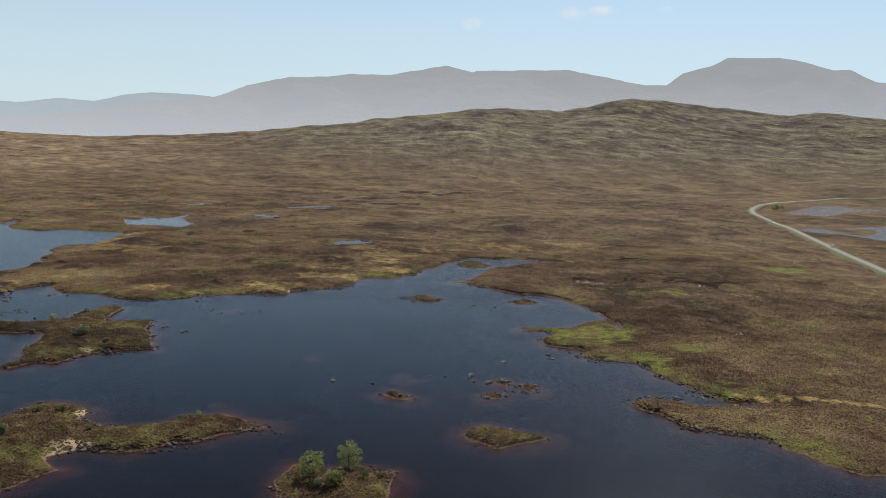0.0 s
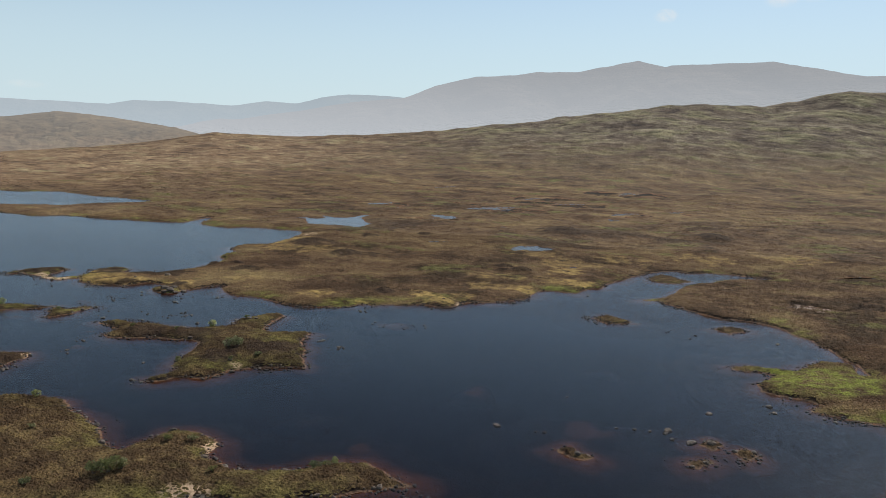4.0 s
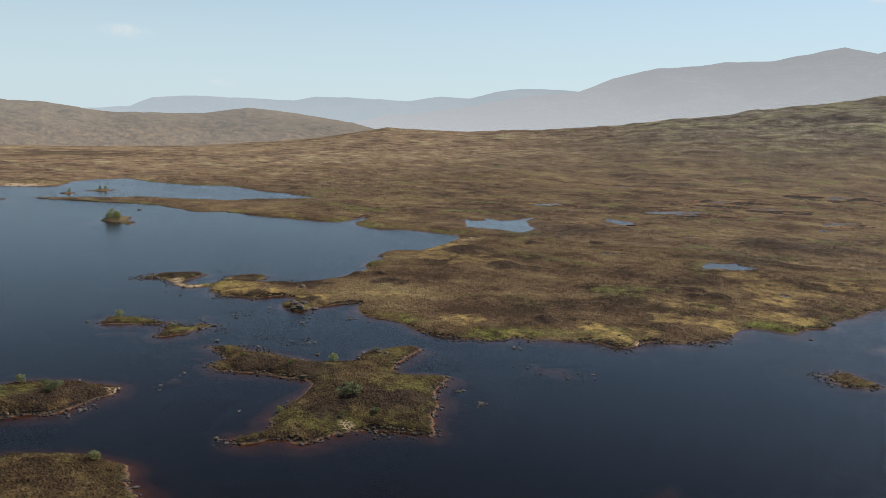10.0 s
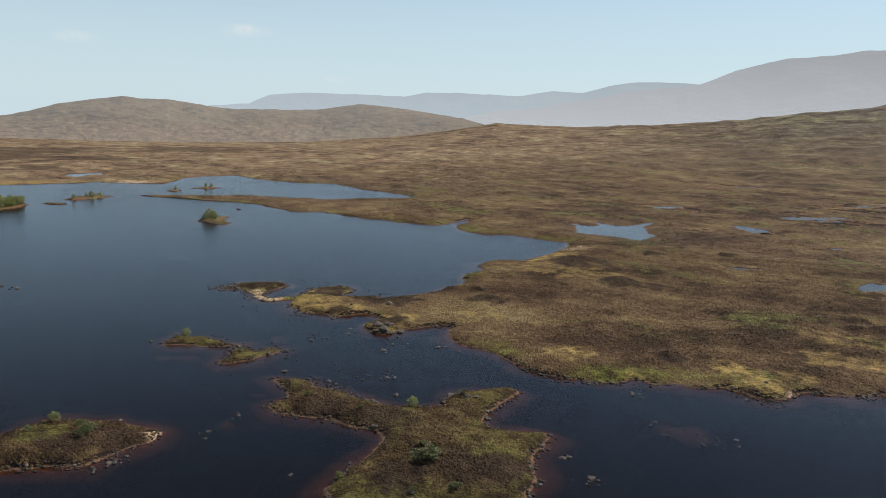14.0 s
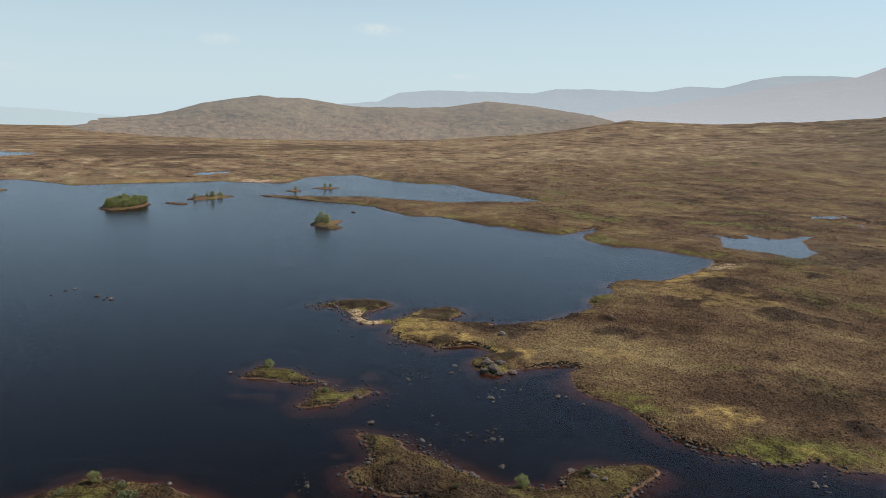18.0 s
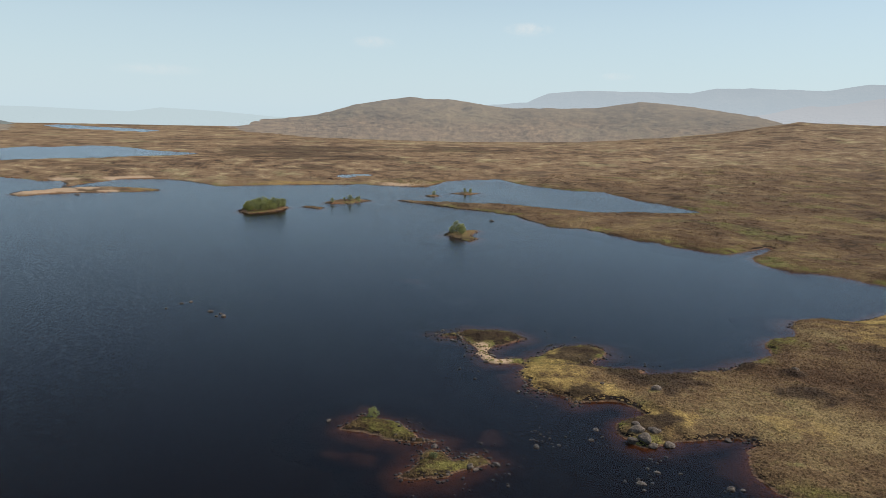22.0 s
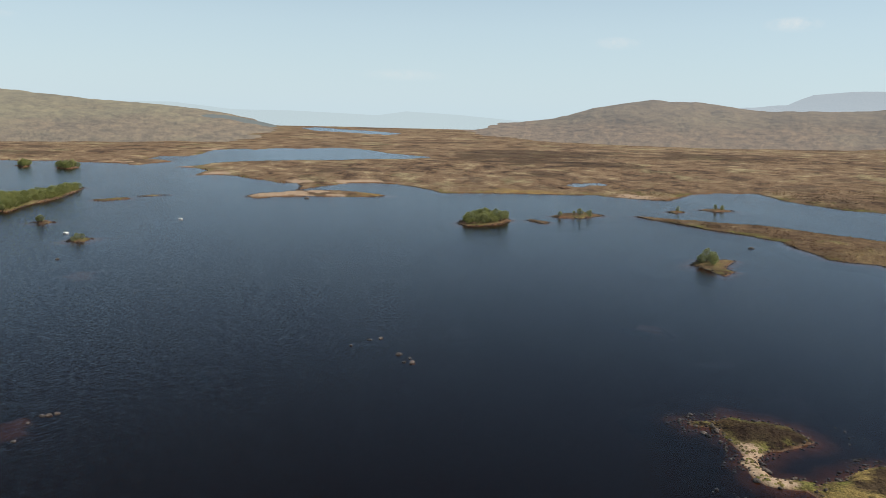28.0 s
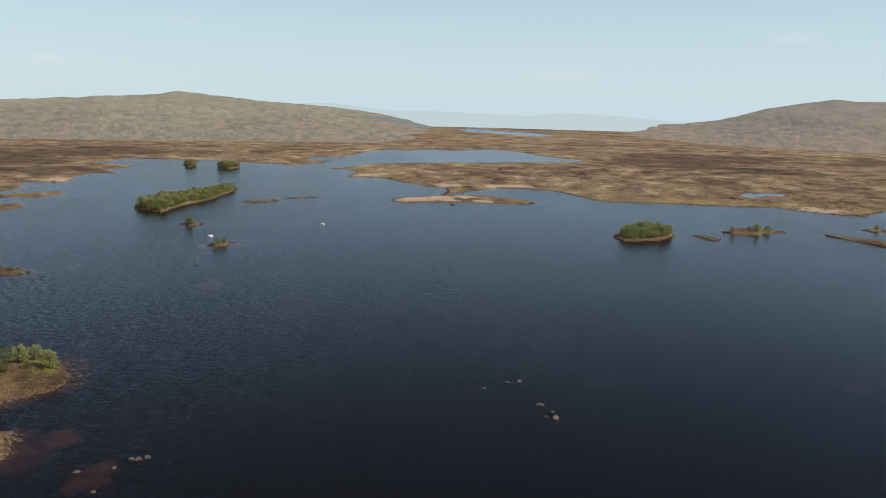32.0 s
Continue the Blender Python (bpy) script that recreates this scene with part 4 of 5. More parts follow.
# paler dry grass inland
STRAWS_MOOR = [(-92, 523, 12), (-41, 641, 22), (-73, 678, 20), (-8, 676, 22), (-96, 485, 10), (-269, 609, 16), (-240, 611, 18), (-290, 618, 14), (-235, 487, 8), (-247, 482, 7), (-94, 552, 14), (-53, 563, 16), (-65, 522, 9), (62, 712, 24), (135, 756, 24), (-148, 451, 5), (-261, 444, 6)]
SANDS = [(-240, 305, 5), (-154, 319, 2.4), (-110, 215, 6), (-120, 246, 4), (-302, 705, 16), (-958, 753, 26), (-1003, 382, 14), (-1003, 415, 12), (-360, 443, 8), (-348, 443, 7), (-95, 470, 3),
         (-1030, 352, 24), (-1034, 370, 18), (-1023, 333, 16), (-1042, 398, 14), (-1152, 452, 22), (-1152, 478, 18), (-1156, 388, 18), (-1396, 225, 24), (-1491, 151, 26), (-1271, 289, 18), (-981, 759, 16), (-1825, 277, 30), (-1155, -74, 20)]
make_ground()

# ---- water ----
def sheet(name, x0, y0, x1, y1, z, mat):
    me = bpy.data.meshes.new(name)
    me.from_pydata([(x0, y0, z), (x1, y0, z), (x1, y1, z), (x0, y1, z)], [], [(0, 1, 2, 3)])
    me.materials.append(mat)
    return new(name, me)


# bed tone stands in for light lost and scattered in the peaty water
DEEP_BED = plain_material("depth_darkened_bed", (0.016, 0.013, 0.0105), 1.0)
DEEP_BED.node_tree.nodes["Principled BSDF"].inputs["Specular IOR Level"].default_value = 0.0
tagged(sheet("loch_bed", -2200, -700, 420, 1150, -3.0, DEEP_BED), "deep loch bed coloured dark for light lost in peaty water", "loch bed", kind="structure")
tagged(sheet("water", -2200, -700, 420, 1150, 0.0, WATER), "dark peaty loch water ruffled by wind", "loch water", kind="structure")
for cx, cy, a, b, turn, level in POOLS:
    bm = bmesh.new()
    ring = [bm.verts.new((a * 1.7 * math.cos(k * math.tau / 32), b * 1.7 * math.sin(k * math.tau / 32), 0)) for k in range(32)]
    bm.faces.new(ring)
    me = bpy.data.meshes.new("pool_water")
    bm.to_mesh(me)
    me.materials.append(POOL)
    ob = tagged(new("pool_water", me), "small still bog pool reflecting pale sky", "bog pool", kind="structure")
    ob.matrix_world = pose(cx, cy, level, 0, 0, turn)


def tarn(ring, level, mat):
    """Water over the grid cells of a tarn, a little wider than its shore."""
    px, py = [p[0] for p in ring], [p[1] for p in ring]
    xs = GRID["x"][(GRID["x"] > min(px) - 30) & (GRID["x"] < max(px) + 30)]
    ys = GRID["y"][(GRID["y"] > min(py) - 30) & (GRID["y"] < max(py) + 30)]
    gx, gy = np.meshgrid(xs, ys)
    d = inside_by(gx.ravel(), gy.ravel(), ring)
    n = len(xs)
    i = (np.arange(len(ys) - 1)[:, None] * n + np.arange(n - 1)[None]).ravel()
    quads = np.stack([i, i + 1, i + n + 1, i + n], 1)
    quads = quads[d[quads].max(1) > -5]
    me = bpy.data.meshes.new("tarn_water")
    me.from_pydata(np.stack([gx.ravel(), gy.ravel(), 0 * d + level], 1).tolist(), [], quads.tolist())
    me.materials.append(mat)
    return tagged(new("tarn_water", me), "moorland tarn reflecting the pale sky", "tarn", kind="structure")


for ring, level in TARNS:
    tarn(ring, level, WATER if ring[0][0] < -2000 else POOL)


# ---- far mountains ----
def mountain_range(name, eye, distance, depth, line, mat, label, seed, rise=0.9, gully=230, detail=14):
    """A long range whose crest follows the skyline, with spurs and gullies towards the viewer."""
    heads = np.arange(line[0][0], line[-1][0], 0.12)
    rows, n = 44, len(heads)
    u = np.linspace(0, 1, rows)[:, None]
    hd = np.radians(heads)[None]
    r = distance - depth * (1 - u)
    x, y = eye[0] - np.sin(hd) * r, eye[1] + np.cos(hd) * r
    top = 95 + distance * np.tan(np.radians(np.interp(heads, [a for a, _ in line], [e for _, e in line])))[None]
    top = top + detail * 0.35 * fractal(heads * 70 + seed * 31, 0 * heads, 60, 3)[None]
    body = np.maximum(top, 0) * u ** rise
    z = body + np.clip(body / 60, 0, 1) * (1 - u) * (gully * 2.4 * u * fractal(x + 999 * seed, y, 520, 4, 0.55) + detail * 2.5 * fractal(x, y, 90, 4, 0.6)) - 2 * (1 - u)
    i = (np.arange(rows - 1)[:, None] * n + np.arange(n - 1)[None]).ravel()
    me = bpy.data.meshes.new(name)
    me.from_pydata(np.stack([x, y, z], 2).reshape(-1, 3).tolist(), [], np.stack([i, i + 1, i + n + 1, i + n], 1).tolist())
    me.polygons.foreach_set("use_smooth", np.ones(len(me.polygons), bool))
    for key, v in (("across", hd * distance + 0 * r), ("along", (z + 0.10 * r))):
        me.attributes.new(key, "FLOAT", "POINT").data.foreach_set("value", v.ravel().astype(np.float32))
    me.materials.append(mat)
    return tagged(new(name, me), label, "mountains", kind="structure")


NORTH_MOUNTAINS = [(-60, 6.0), (-34, 5.0), (-29.5, 5.4), (-27.9, 6.24), (-26.9, 6.21), (-25.1, 6.78), (-23.4, 7.09), (-20.1, 7.08), (-19.1, 6.54), (-17.2, 6.03), (-16.1, 5.16), (-14.6, 5.13),
                   (-11.7, 5.67), (-8.9, 6.13), (-2.2, 5.85), (-1.8, 5.72), (0.1, 6.15), (2.2, 5.75), (4.5, 5.28), (7.4, 5.2), (9, 4.95), (11.9, 4.73), (14.9, 4.0), (16.2, 3.4), (17.3, 3.0),
                   (21.2, 2.5), (25.1, 1.7), (30, 0.9), (36, -0.8)]
NORTHWEST_MOUNTAINS = [(12, 3.0), (17.3, 3.1), (18.4, 3.15), (21.2, 3.15), (23.2, 2.85), (25.1, 2.3), (27.4, 2.36), (29.9, 1.93), (34.1, 2.03), (36.6, 2.0), (38.3, 1.63), (41.6, 1.66), (45.2, 1.67),
                       (48.1, 1.42), (49.6, 0.73), (52, 0.5), (58, -0.2), (64, -1.2)]
WEST_MOUNTAINS = [(56, -0.9), (68.4, -0.83), (72.4, -0.53), (76.5, -0.35), (78.6, -0.69), (84.9, -0.5), (89.1, -0.5), (93.3, -0.07), (95, -0.1), (100, -0.1), (112, -0.3), (140, 0.0)]
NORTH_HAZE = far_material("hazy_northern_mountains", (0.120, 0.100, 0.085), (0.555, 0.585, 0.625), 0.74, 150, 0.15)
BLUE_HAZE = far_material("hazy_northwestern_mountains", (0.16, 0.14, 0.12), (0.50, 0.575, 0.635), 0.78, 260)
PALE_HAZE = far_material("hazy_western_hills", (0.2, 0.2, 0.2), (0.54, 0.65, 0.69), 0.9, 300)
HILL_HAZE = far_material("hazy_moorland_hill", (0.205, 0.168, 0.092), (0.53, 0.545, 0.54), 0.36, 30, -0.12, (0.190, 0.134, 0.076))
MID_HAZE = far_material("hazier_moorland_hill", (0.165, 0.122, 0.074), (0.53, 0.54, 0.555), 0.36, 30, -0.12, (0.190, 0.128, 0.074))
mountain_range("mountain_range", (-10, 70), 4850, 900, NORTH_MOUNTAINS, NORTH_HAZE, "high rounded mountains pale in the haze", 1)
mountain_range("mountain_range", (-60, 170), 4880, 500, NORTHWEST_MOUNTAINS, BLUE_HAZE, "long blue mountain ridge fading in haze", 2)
# its long low foot covers the far moor, in place of haze there
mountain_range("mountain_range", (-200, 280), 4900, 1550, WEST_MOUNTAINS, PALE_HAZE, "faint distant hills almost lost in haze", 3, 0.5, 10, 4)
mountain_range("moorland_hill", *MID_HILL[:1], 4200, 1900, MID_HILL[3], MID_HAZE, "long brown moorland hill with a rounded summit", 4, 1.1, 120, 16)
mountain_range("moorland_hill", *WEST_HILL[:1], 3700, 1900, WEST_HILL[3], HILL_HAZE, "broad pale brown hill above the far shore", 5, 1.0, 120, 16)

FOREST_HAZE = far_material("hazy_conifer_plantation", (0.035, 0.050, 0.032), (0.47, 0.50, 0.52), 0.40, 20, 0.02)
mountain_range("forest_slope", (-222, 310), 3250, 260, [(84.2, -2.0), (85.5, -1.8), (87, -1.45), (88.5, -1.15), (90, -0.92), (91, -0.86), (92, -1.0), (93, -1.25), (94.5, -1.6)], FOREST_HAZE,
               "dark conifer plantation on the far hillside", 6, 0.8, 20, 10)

# ---- helpers for things ----
def part(name, bm, mat, parent=None, label="", smooth=False):
    """Links a bmesh as one mesh object, under a thing or a part."""
    me = bpy.data.meshes.new(name)
    bm.to_mesh(me)
    bm.free()
    me.materials.append(mat)
    if smooth:
        me.polygons.foreach_set("use_smooth", np.ones(len(me.polygons), bool))
    ob = new(name, me)
    ob.parent = parent
    if label:
        ob["label"] = label
    return ob


def height_at(x, y):
    return float(lie_of([x], [y])[0][0])


def heights(points):
    return lie_of([p[0] for p in points], [p[1] for p in points])[0]


def limb(bm, a, b, ra, rb, sides=6):
    a, b = Vector(a), Vector(b)
    turn = (b - a).to_track_quat("Z", "Y")
    rings = []
    for p, r in ((a, ra), (a.lerp(b, 0.5), (ra + rb) / 2), (b, rb)):
        rings.append([bm.verts.new(p + turn @ Vector((r * math.cos(k * math.tau / sides), r * math.sin(k * math.tau / sides), 0))) for k in range(sides)])
    for lo, hi in zip(rings, rings[1:]):
        for k in range(sides):
            bm.faces.new((lo[k], lo[(k + 1) % sides], hi[(k + 1) % sides], hi[k]))
    bm.faces.new(rings[-1])


def leaves(bm, rng, centre, spread_, count, size):
    for _ in range(count):
        d = Vector((rng.gauss(0, 1), rng.gauss(0, 1), rng.gauss(0, 1))).normalized() * (0.35 + 0.65 * rng.random() ** 0.5)
        p = Vector(centre) + Vector((d.x * spread_, d.y * spread_, d.z * spread_ * 0.75))
        u = Vector((rng.gauss(0, 1), rng.gauss(0, 1), rng.gauss(0, 0.6))).normalized() * size * rng.uniform(0.6, 1.2)
        v = u.orthogonal().normalized() * size * rng.uniform(0.4, 0.9)
        bm.faces.new([bm.verts.new(p + w) for w in (-u, v * 0.8, u, -v)])


def tree(kind, seed, tall):
    """A small tree: a root at the foot, a tapered trunk with limbs, and a leafy crown with gaps."""
    rng = random.Random(seed)
    root = new(kind + "_tree")
    wood, crown = bmesh.new(), bmesh.new()
    lean = Vector((rng.uniform(-0.12, 0.12), rng.uniform(-0.12, 0.12), 1)) * tall
    tip = 0.85 if kind == "pine" else 0.8
    limb(wood, (0, 0, -0.4), lean * 0.45, 0.045 * tall ** 0.8, 0.03 * tall ** 0.8)
    limb(wood, lean * 0.45, lean * tip, 0.03 * tall ** 0.8, 0.01 * tall ** 0.8)
    clumps = 13 if kind == "pine" else 17
    for k in range(clumps):
        u = k / (clumps - 1)
        low = 0.20 if kind == "pine" else 0.16
        z = low + (0.97 - low) * u
        wide = 0.32 * math.sin(math.pi * (0.22 + 0.62 * u)) * (1.05 if kind == "pine" else 1.3)
        a = k * 2.4 + rng.uniform(-0.5, 0.5)
        out = wide * rng.uniform(0.45, 1.0)
        c = Vector((math.cos(a) * out, math.sin(a) * out, z)) * tall + lean * z * 0 + Vector((lean.x, lean.y, 0)) * z
        limb(wood, lean * max(0.15, z - 0.18), c, 0.012 * tall ** 0.8, 0.004 * tall ** 0.8, 4)
        leaves(crown, rng, c, tall * rng.uniform(0.14, 0.21), 80, 0.032 * tall + 0.06)
    part("trunk", wood, BARK, root)
    part("crown", crown, PINE_LEAF if kind == "pine" else BIRCH_LEAF, root)
    return root


def shrub(seed):
    rng = random.Random(seed)
    root = new("willow_shrub")
    wood, crown = bmesh.new(), bmesh.new()
    for k in range(9):
        a, o = k * 2.4, rng.uniform(0.2, 1.3)
        c = Vector((math.cos(a) * o, math.sin(a) * o, rng.uniform(0.6, 1.7)))
        limb(wood, (0, 0, -0.2), c, 0.05, 0.015, 4)
        leaves(crown, rng, c, rng.uniform(0.45, 0.75), 44, 0.17)
    part("stem", wood, BARK, root)
    part("crown", crown, WILLOW_LEAF, root)
    return root


def rock_mesh(name, seed, detail):
    rng = random.Random(seed)
    bm = bmesh.new()
    bmesh.ops.create_icosphere(bm, subdivisions=detail, radius=1.0)
    off = Vector((rng.uniform(-50, 50), rng.uniform(-50, 50), 0))
    for v in bm.verts:
        f = 1 + 0.45 * noise.noise(v.co * 0.9 + off) + 0.22 * noise.noise(v.co * 2.3 + off)
        v.co = Vector((v.co.x * 1.15, v.co.y * 0.9, max(v.co.z * 0.72, -0.45))) * f
    me = bpy.data.meshes.new(name)
    bm.to_mesh(me)
    bm.free()
    me.materials.append(STONE)
    return me


def joined(name, template, at, label, category, mat, carry=None):
    """Many small alike pieces in one mesh. template: vertices, triangles; at: x, y, z, size, turn, flat for each."""
    tv, tf = template
    at = np.asarray(at, float)
    n, k = len(at), len(tv)
    rng = np.random.RandomState(len(at))
    c, s = np.cos(at[:, 4])[:, None], np.sin(at[:, 4])[:, None]
    jit = 1 + 0.55 * (rng.rand(n, k) - 0.5)
    vx, vy = tv[None, :, 0] * jit, tv[None, :, 1] * jit
    v = np.stack([(vx * c - vy * s) * at[:, 3:4] + at[:, 0:1], (vx * s + vy * c) * at[:, 3:4] + at[:, 1:2], tv[None, :, 2] * jit * (at[:, 3] * at[:, 5])[:, None] + at[:, 2:3]], 2)
    f = (tf[None] + (np.arange(n) * k)[:, None, None]).reshape(-1, 3)
    me = bpy.data.meshes.new(name)
    me.vertices.add(n * k)
    me.vertices.foreach_set("co", v.astype(np.float32).ravel())
    me.loops.add(f.size)
    me.loops.foreach_set("vertex_index", f.ravel().astype(np.int32))
    me.polygons.add(len(f))
    me.polygons.foreach_set("loop_start", (np.arange(len(f)) * 3).astype(np.int32))
    me.update(calc_edges=True)
    for key, values in (carry or {}).items():
        me.attributes.new(key, "FLOAT", "POINT").data.foreach_set("value", np.repeat(values, k).astype(np.float32))
    me.materials.append(mat)
    return tagged(new(name, me), label, category, kind="stuff")


# ---- road and traffic ----
ROAD = [(340, 450), (363, 555), (384, 645), (412, 760), (473, 1023), (502, 1163), (536, 1309), (592, 1436), (673, 1550), (781, 1701), (883, 1800), (965, 1861), (1064, 1916), (1156, 1972), (1420, 2100)]


def smooth_line(points, each):
    """Catmull-Rom through the points, in steps of about that many metres."""
    p = [Vector(q) for q in points]
    p = [2 * p[0] - p[1]] + p + [2 * p[-1] - p[-2]]
    out = []
    for a, b, c, d in zip(p, p[1:], p[2:], p[3:]):
        n = max(2, int((c - b).length / each))
        for k in range(n):
            u = k / n
            out.append(0.5 * ((2 * b) + (c - a) * u + (2 * a - 5 * b + 4 * c - d) * u * u + (3 * b - a - 3 * c + d) * u ** 3))
    return out


def make_road():
    line = smooth_line(ROAD, 6)
    hs = heights(line)
    zs = np.array([hs[max(0, i - 6):i + 7].max() for i in range(len(hs))])
    zs = np.convolve(np.pad(zs, 8, mode="edge"), np.ones(17) / 17, "valid") + 0.9
    for name, half, lift, mat, label in (("road_verge", 5.2, -0.12, VERGE, "grassy raised verge under the road"), ("road", 3.1, 0.0, TARMAC, "pale grey two-lane road across the moor")):
        bm = bmesh.new()
        rows = []
        for i, p in enumerate(line):
            d = (line[min(i + 1, len(line) - 1)] - line[max(i - 1, 0)]).normalized()
            side = Vector((-d.y, d.x))
            row = [(half + 3.0, -2.2), (half, lift), (-half, lift), (-half - 3.0, -2.2)]
            rows.append([bm.verts.new((p.x + side.x * o, p.y + side.y * o, zs[i] + dz)) for o, dz in row])
        for a, b in zip(rows, rows[1:]):
            for k in range(3):
                bm.faces.new((a[k], b[k], b[k + 1], a[k + 1]))
        bmesh.ops.recalc_face_normals(bm, faces=bm.faces)
        tagged(part(name, bm, mat), label, "road", kind="structure")
    return line, zs


VERGE = plain_material("rough_green_verge", (0.10, 0.105, 0.035), 0.95, vary=0.5, scale=0.6)
road_line, road_z = make_road()


def wheel(parent, x, y, r):
    bm = bmesh.new()
    bmesh.ops.create_cone(bm, cap_ends=True, segments=18, radius1=r, radius2=r, depth=0.22, matrix=pose(x, y, r, 0, 90, 0))
    tyre = part("wheel", bm, RUBBER, parent, "black rubber tyre")
    bm = bmesh.new()
    bmesh.ops.create_cone(bm, cap_ends=True, segments=12, radius1=r * 0.6, radius2=r * 0.5, depth=0.25, matrix=pose(x, y, r, 0, 90, 0))
    part("rim", bm, CHROME, tyre, "silver wheel rim")


def vehicle(name, length, width, profile, windows, paint, label, category):
    """A vehicle from its side profile (y forward, z up), with glass, lamps and wheels."""
    root = new(name)
    bm = bmesh.new()
    for sx in (-1, 1):
        bm.faces.new([bm.verts.new((sx * width / 2 * (0.86 if z > 1.25 else 1.0), y, z)) for y, z in profile])
    bm.verts.ensure_lookup_table()
    n = len(profile)
    for k in range(n):
        bm.faces.new((bm.verts[k], bm.verts[(k + 1) % n], bm.verts[n + (k + 1) % n], bm.verts[n + k]))
    bmesh.ops.recalc_face_normals(bm, faces=bm.faces)
    bmesh.ops.bevel(bm, geom=list(bm.edges), offset=0.06, segments=2, affect="EDGES")
    part("body", bm, paint, root)
    for wname, quad in windows:
        bm = bmesh.new()
        bm.faces.new([bm.verts.new(q) for q in quad])
        bmesh.ops.solidify(bm, geom=list(bm.faces), thickness=0.03)
        part(wname, bm, GLASS_DARK, root, "dark tinted glass")
    for y in (length * 0.31, -length * 0.31):
        for x in (-width / 2 + 0.08, width / 2 - 0.08):
            wheel(root, x, y, 0.34)
    for sx in (-1, 1):
        bm = bmesh.new()
        bmesh.ops.create_cube(bm, size=1, matrix=pose(sx * width * 0.36, length / 2 - 0.02, 0.75) @ Matrix.Diagonal((0.3, 0.1, 0.18, 1)))
        part("headlight", bm, CHROME, root, "clear headlight")
    return tagged(root, label, category, group="traffic on the moor road")


CHROME = plain_material("brushed_silver_metal", (0.6, 0.6, 0.6), 0.3, 0.9, 0.05)
van_profile = [(-2.9, 0.35), (-2.95, 2.3), (-2.7, 2.75), (1.3, 2.8), (2.0, 2.3), (2.3, 1.3), (2.9, 1.05), (2.95, 0.35)]
car_profile = [(-2.1, 0.35), (-2.15, 1.0), (-1.7, 1.1), (-1.2, 1.5), (0.5, 1.52), (1.1, 1.05), (2.0, 0.9), (2.1, 0.35)]
van_glass = [("windscreen", [(-0.85, 2.04, 2.32), (0.85, 2.04, 2.32), (0.95, 2.36, 1.36), (-0.95, 2.36, 1.36)])] + [
    ("side_window", [(s * 0.97, -2.3, 1.6), (s * 0.97, 1.4, 1.6), (s * 0.93, 1.2, 2.3), (s * 0.93, -2.3, 2.3)]) for s in (-1, 1)]
car_glass = [("windscreen", [(-0.7, 0.58, 1.5), (0.7, 0.58, 1.5), (0.78, 1.12, 1.1), (-0.78, 1.12, 1.1)])] + [
    ("side_window", [(s * 0.87, -1.3, 1.12), (s * 0.87, 0.85, 1.12), (s * 0.78, 0.4, 1.45), (s * 0.78, -1.1, 1.45)]) for s in (-1, 1)]


def put_on_road(ob, x, y, side):
    i = min(range(len(road_line)), key=lambda k: (road_line[k] - Vector((x, y))).length)
    d = (road_line[i + 1] - road_line[i - 1]).normalized()
    p = road_line[i] + Vector((d.y, -d.x)) * 1.7 * side
    ob.matrix_world = pose(p.x, p.y, road_z[i] + 0.005, 0, 0, math.degrees(math.atan2(-d.x * side, d.y * side)))


put_on_road(vehicle("camper_van", 5.9, 2.2, van_profile, van_glass, WHITE_PAINT, "white camper van driving along the grey road", "van"), 431, 823, 1)
put_on_road(vehicle("car", 4.2, 1.75, car_profile, car_glass, WHITE_PAINT, "white car on the grey road by the bend", "car"), 489, 1122, -1)
put_on_road(vehicle("car", 4.2, 1.75, car_profile, car_glass, DARK_PAINT, "dark grey car on the road behind a white car", "car"), 494, 1143, -1)
put_on_road(vehicle("car", 4.2, 1.75, car_profile, car_glass, WHITE_PAINT, "white car far off on the moor road", "car"), 935, 1840, 1)

# ---- trees ----
BIRCHES = [tree("birch", s, h) for s, h in ((1, 6.0), (2, 7.2), (3, 5.2), (4, 8.2), (9, 6.6))]
PINES = [tree("pine", s, h) for s, h in ((5, 8.0), (6, 9.2), (7, 6.5), (8, 7.4))]
SHRUBS = [shrub(s) for s in (11, 12, 13)]
used = set()


def plant(models, x, y, scale, label, category, group, rng):
    ob = rng.choice(models)
    z = height_at(x, y)
    m = pose(x, y, z - 0.05, 0, 0, rng.uniform(0, 360)) @ Matrix.Diagonal((scale * 1.15, scale * 1.15, scale * rng.uniform(0.82, 1.08), 1))
    if ob.name in used:
        ob = copy_thing(ob, Matrix())
        ob.matrix_basis = m
    else:
        used.add(ob.name)
        ob.matrix_basis = m
    return tagged(ob, label, category, group)


def inside(ring, count, gap, margin, rng):
    xs, ys = [p[0] for p in ring], [p[1] for p in ring]
    out = []
    for _ in range(6000):
        x, y = rng.uniform(min(xs), max(xs)), rng.uniform(min(ys), max(ys))
        if all((x - a) ** 2 + (y - b) ** 2 > gap * gap for a, b in out) and float(inside_by(np.array([x]), np.array([y]), ring)[0]) > margin:
            out.append((x, y))
        if len(out) >= count:
            break
    return out


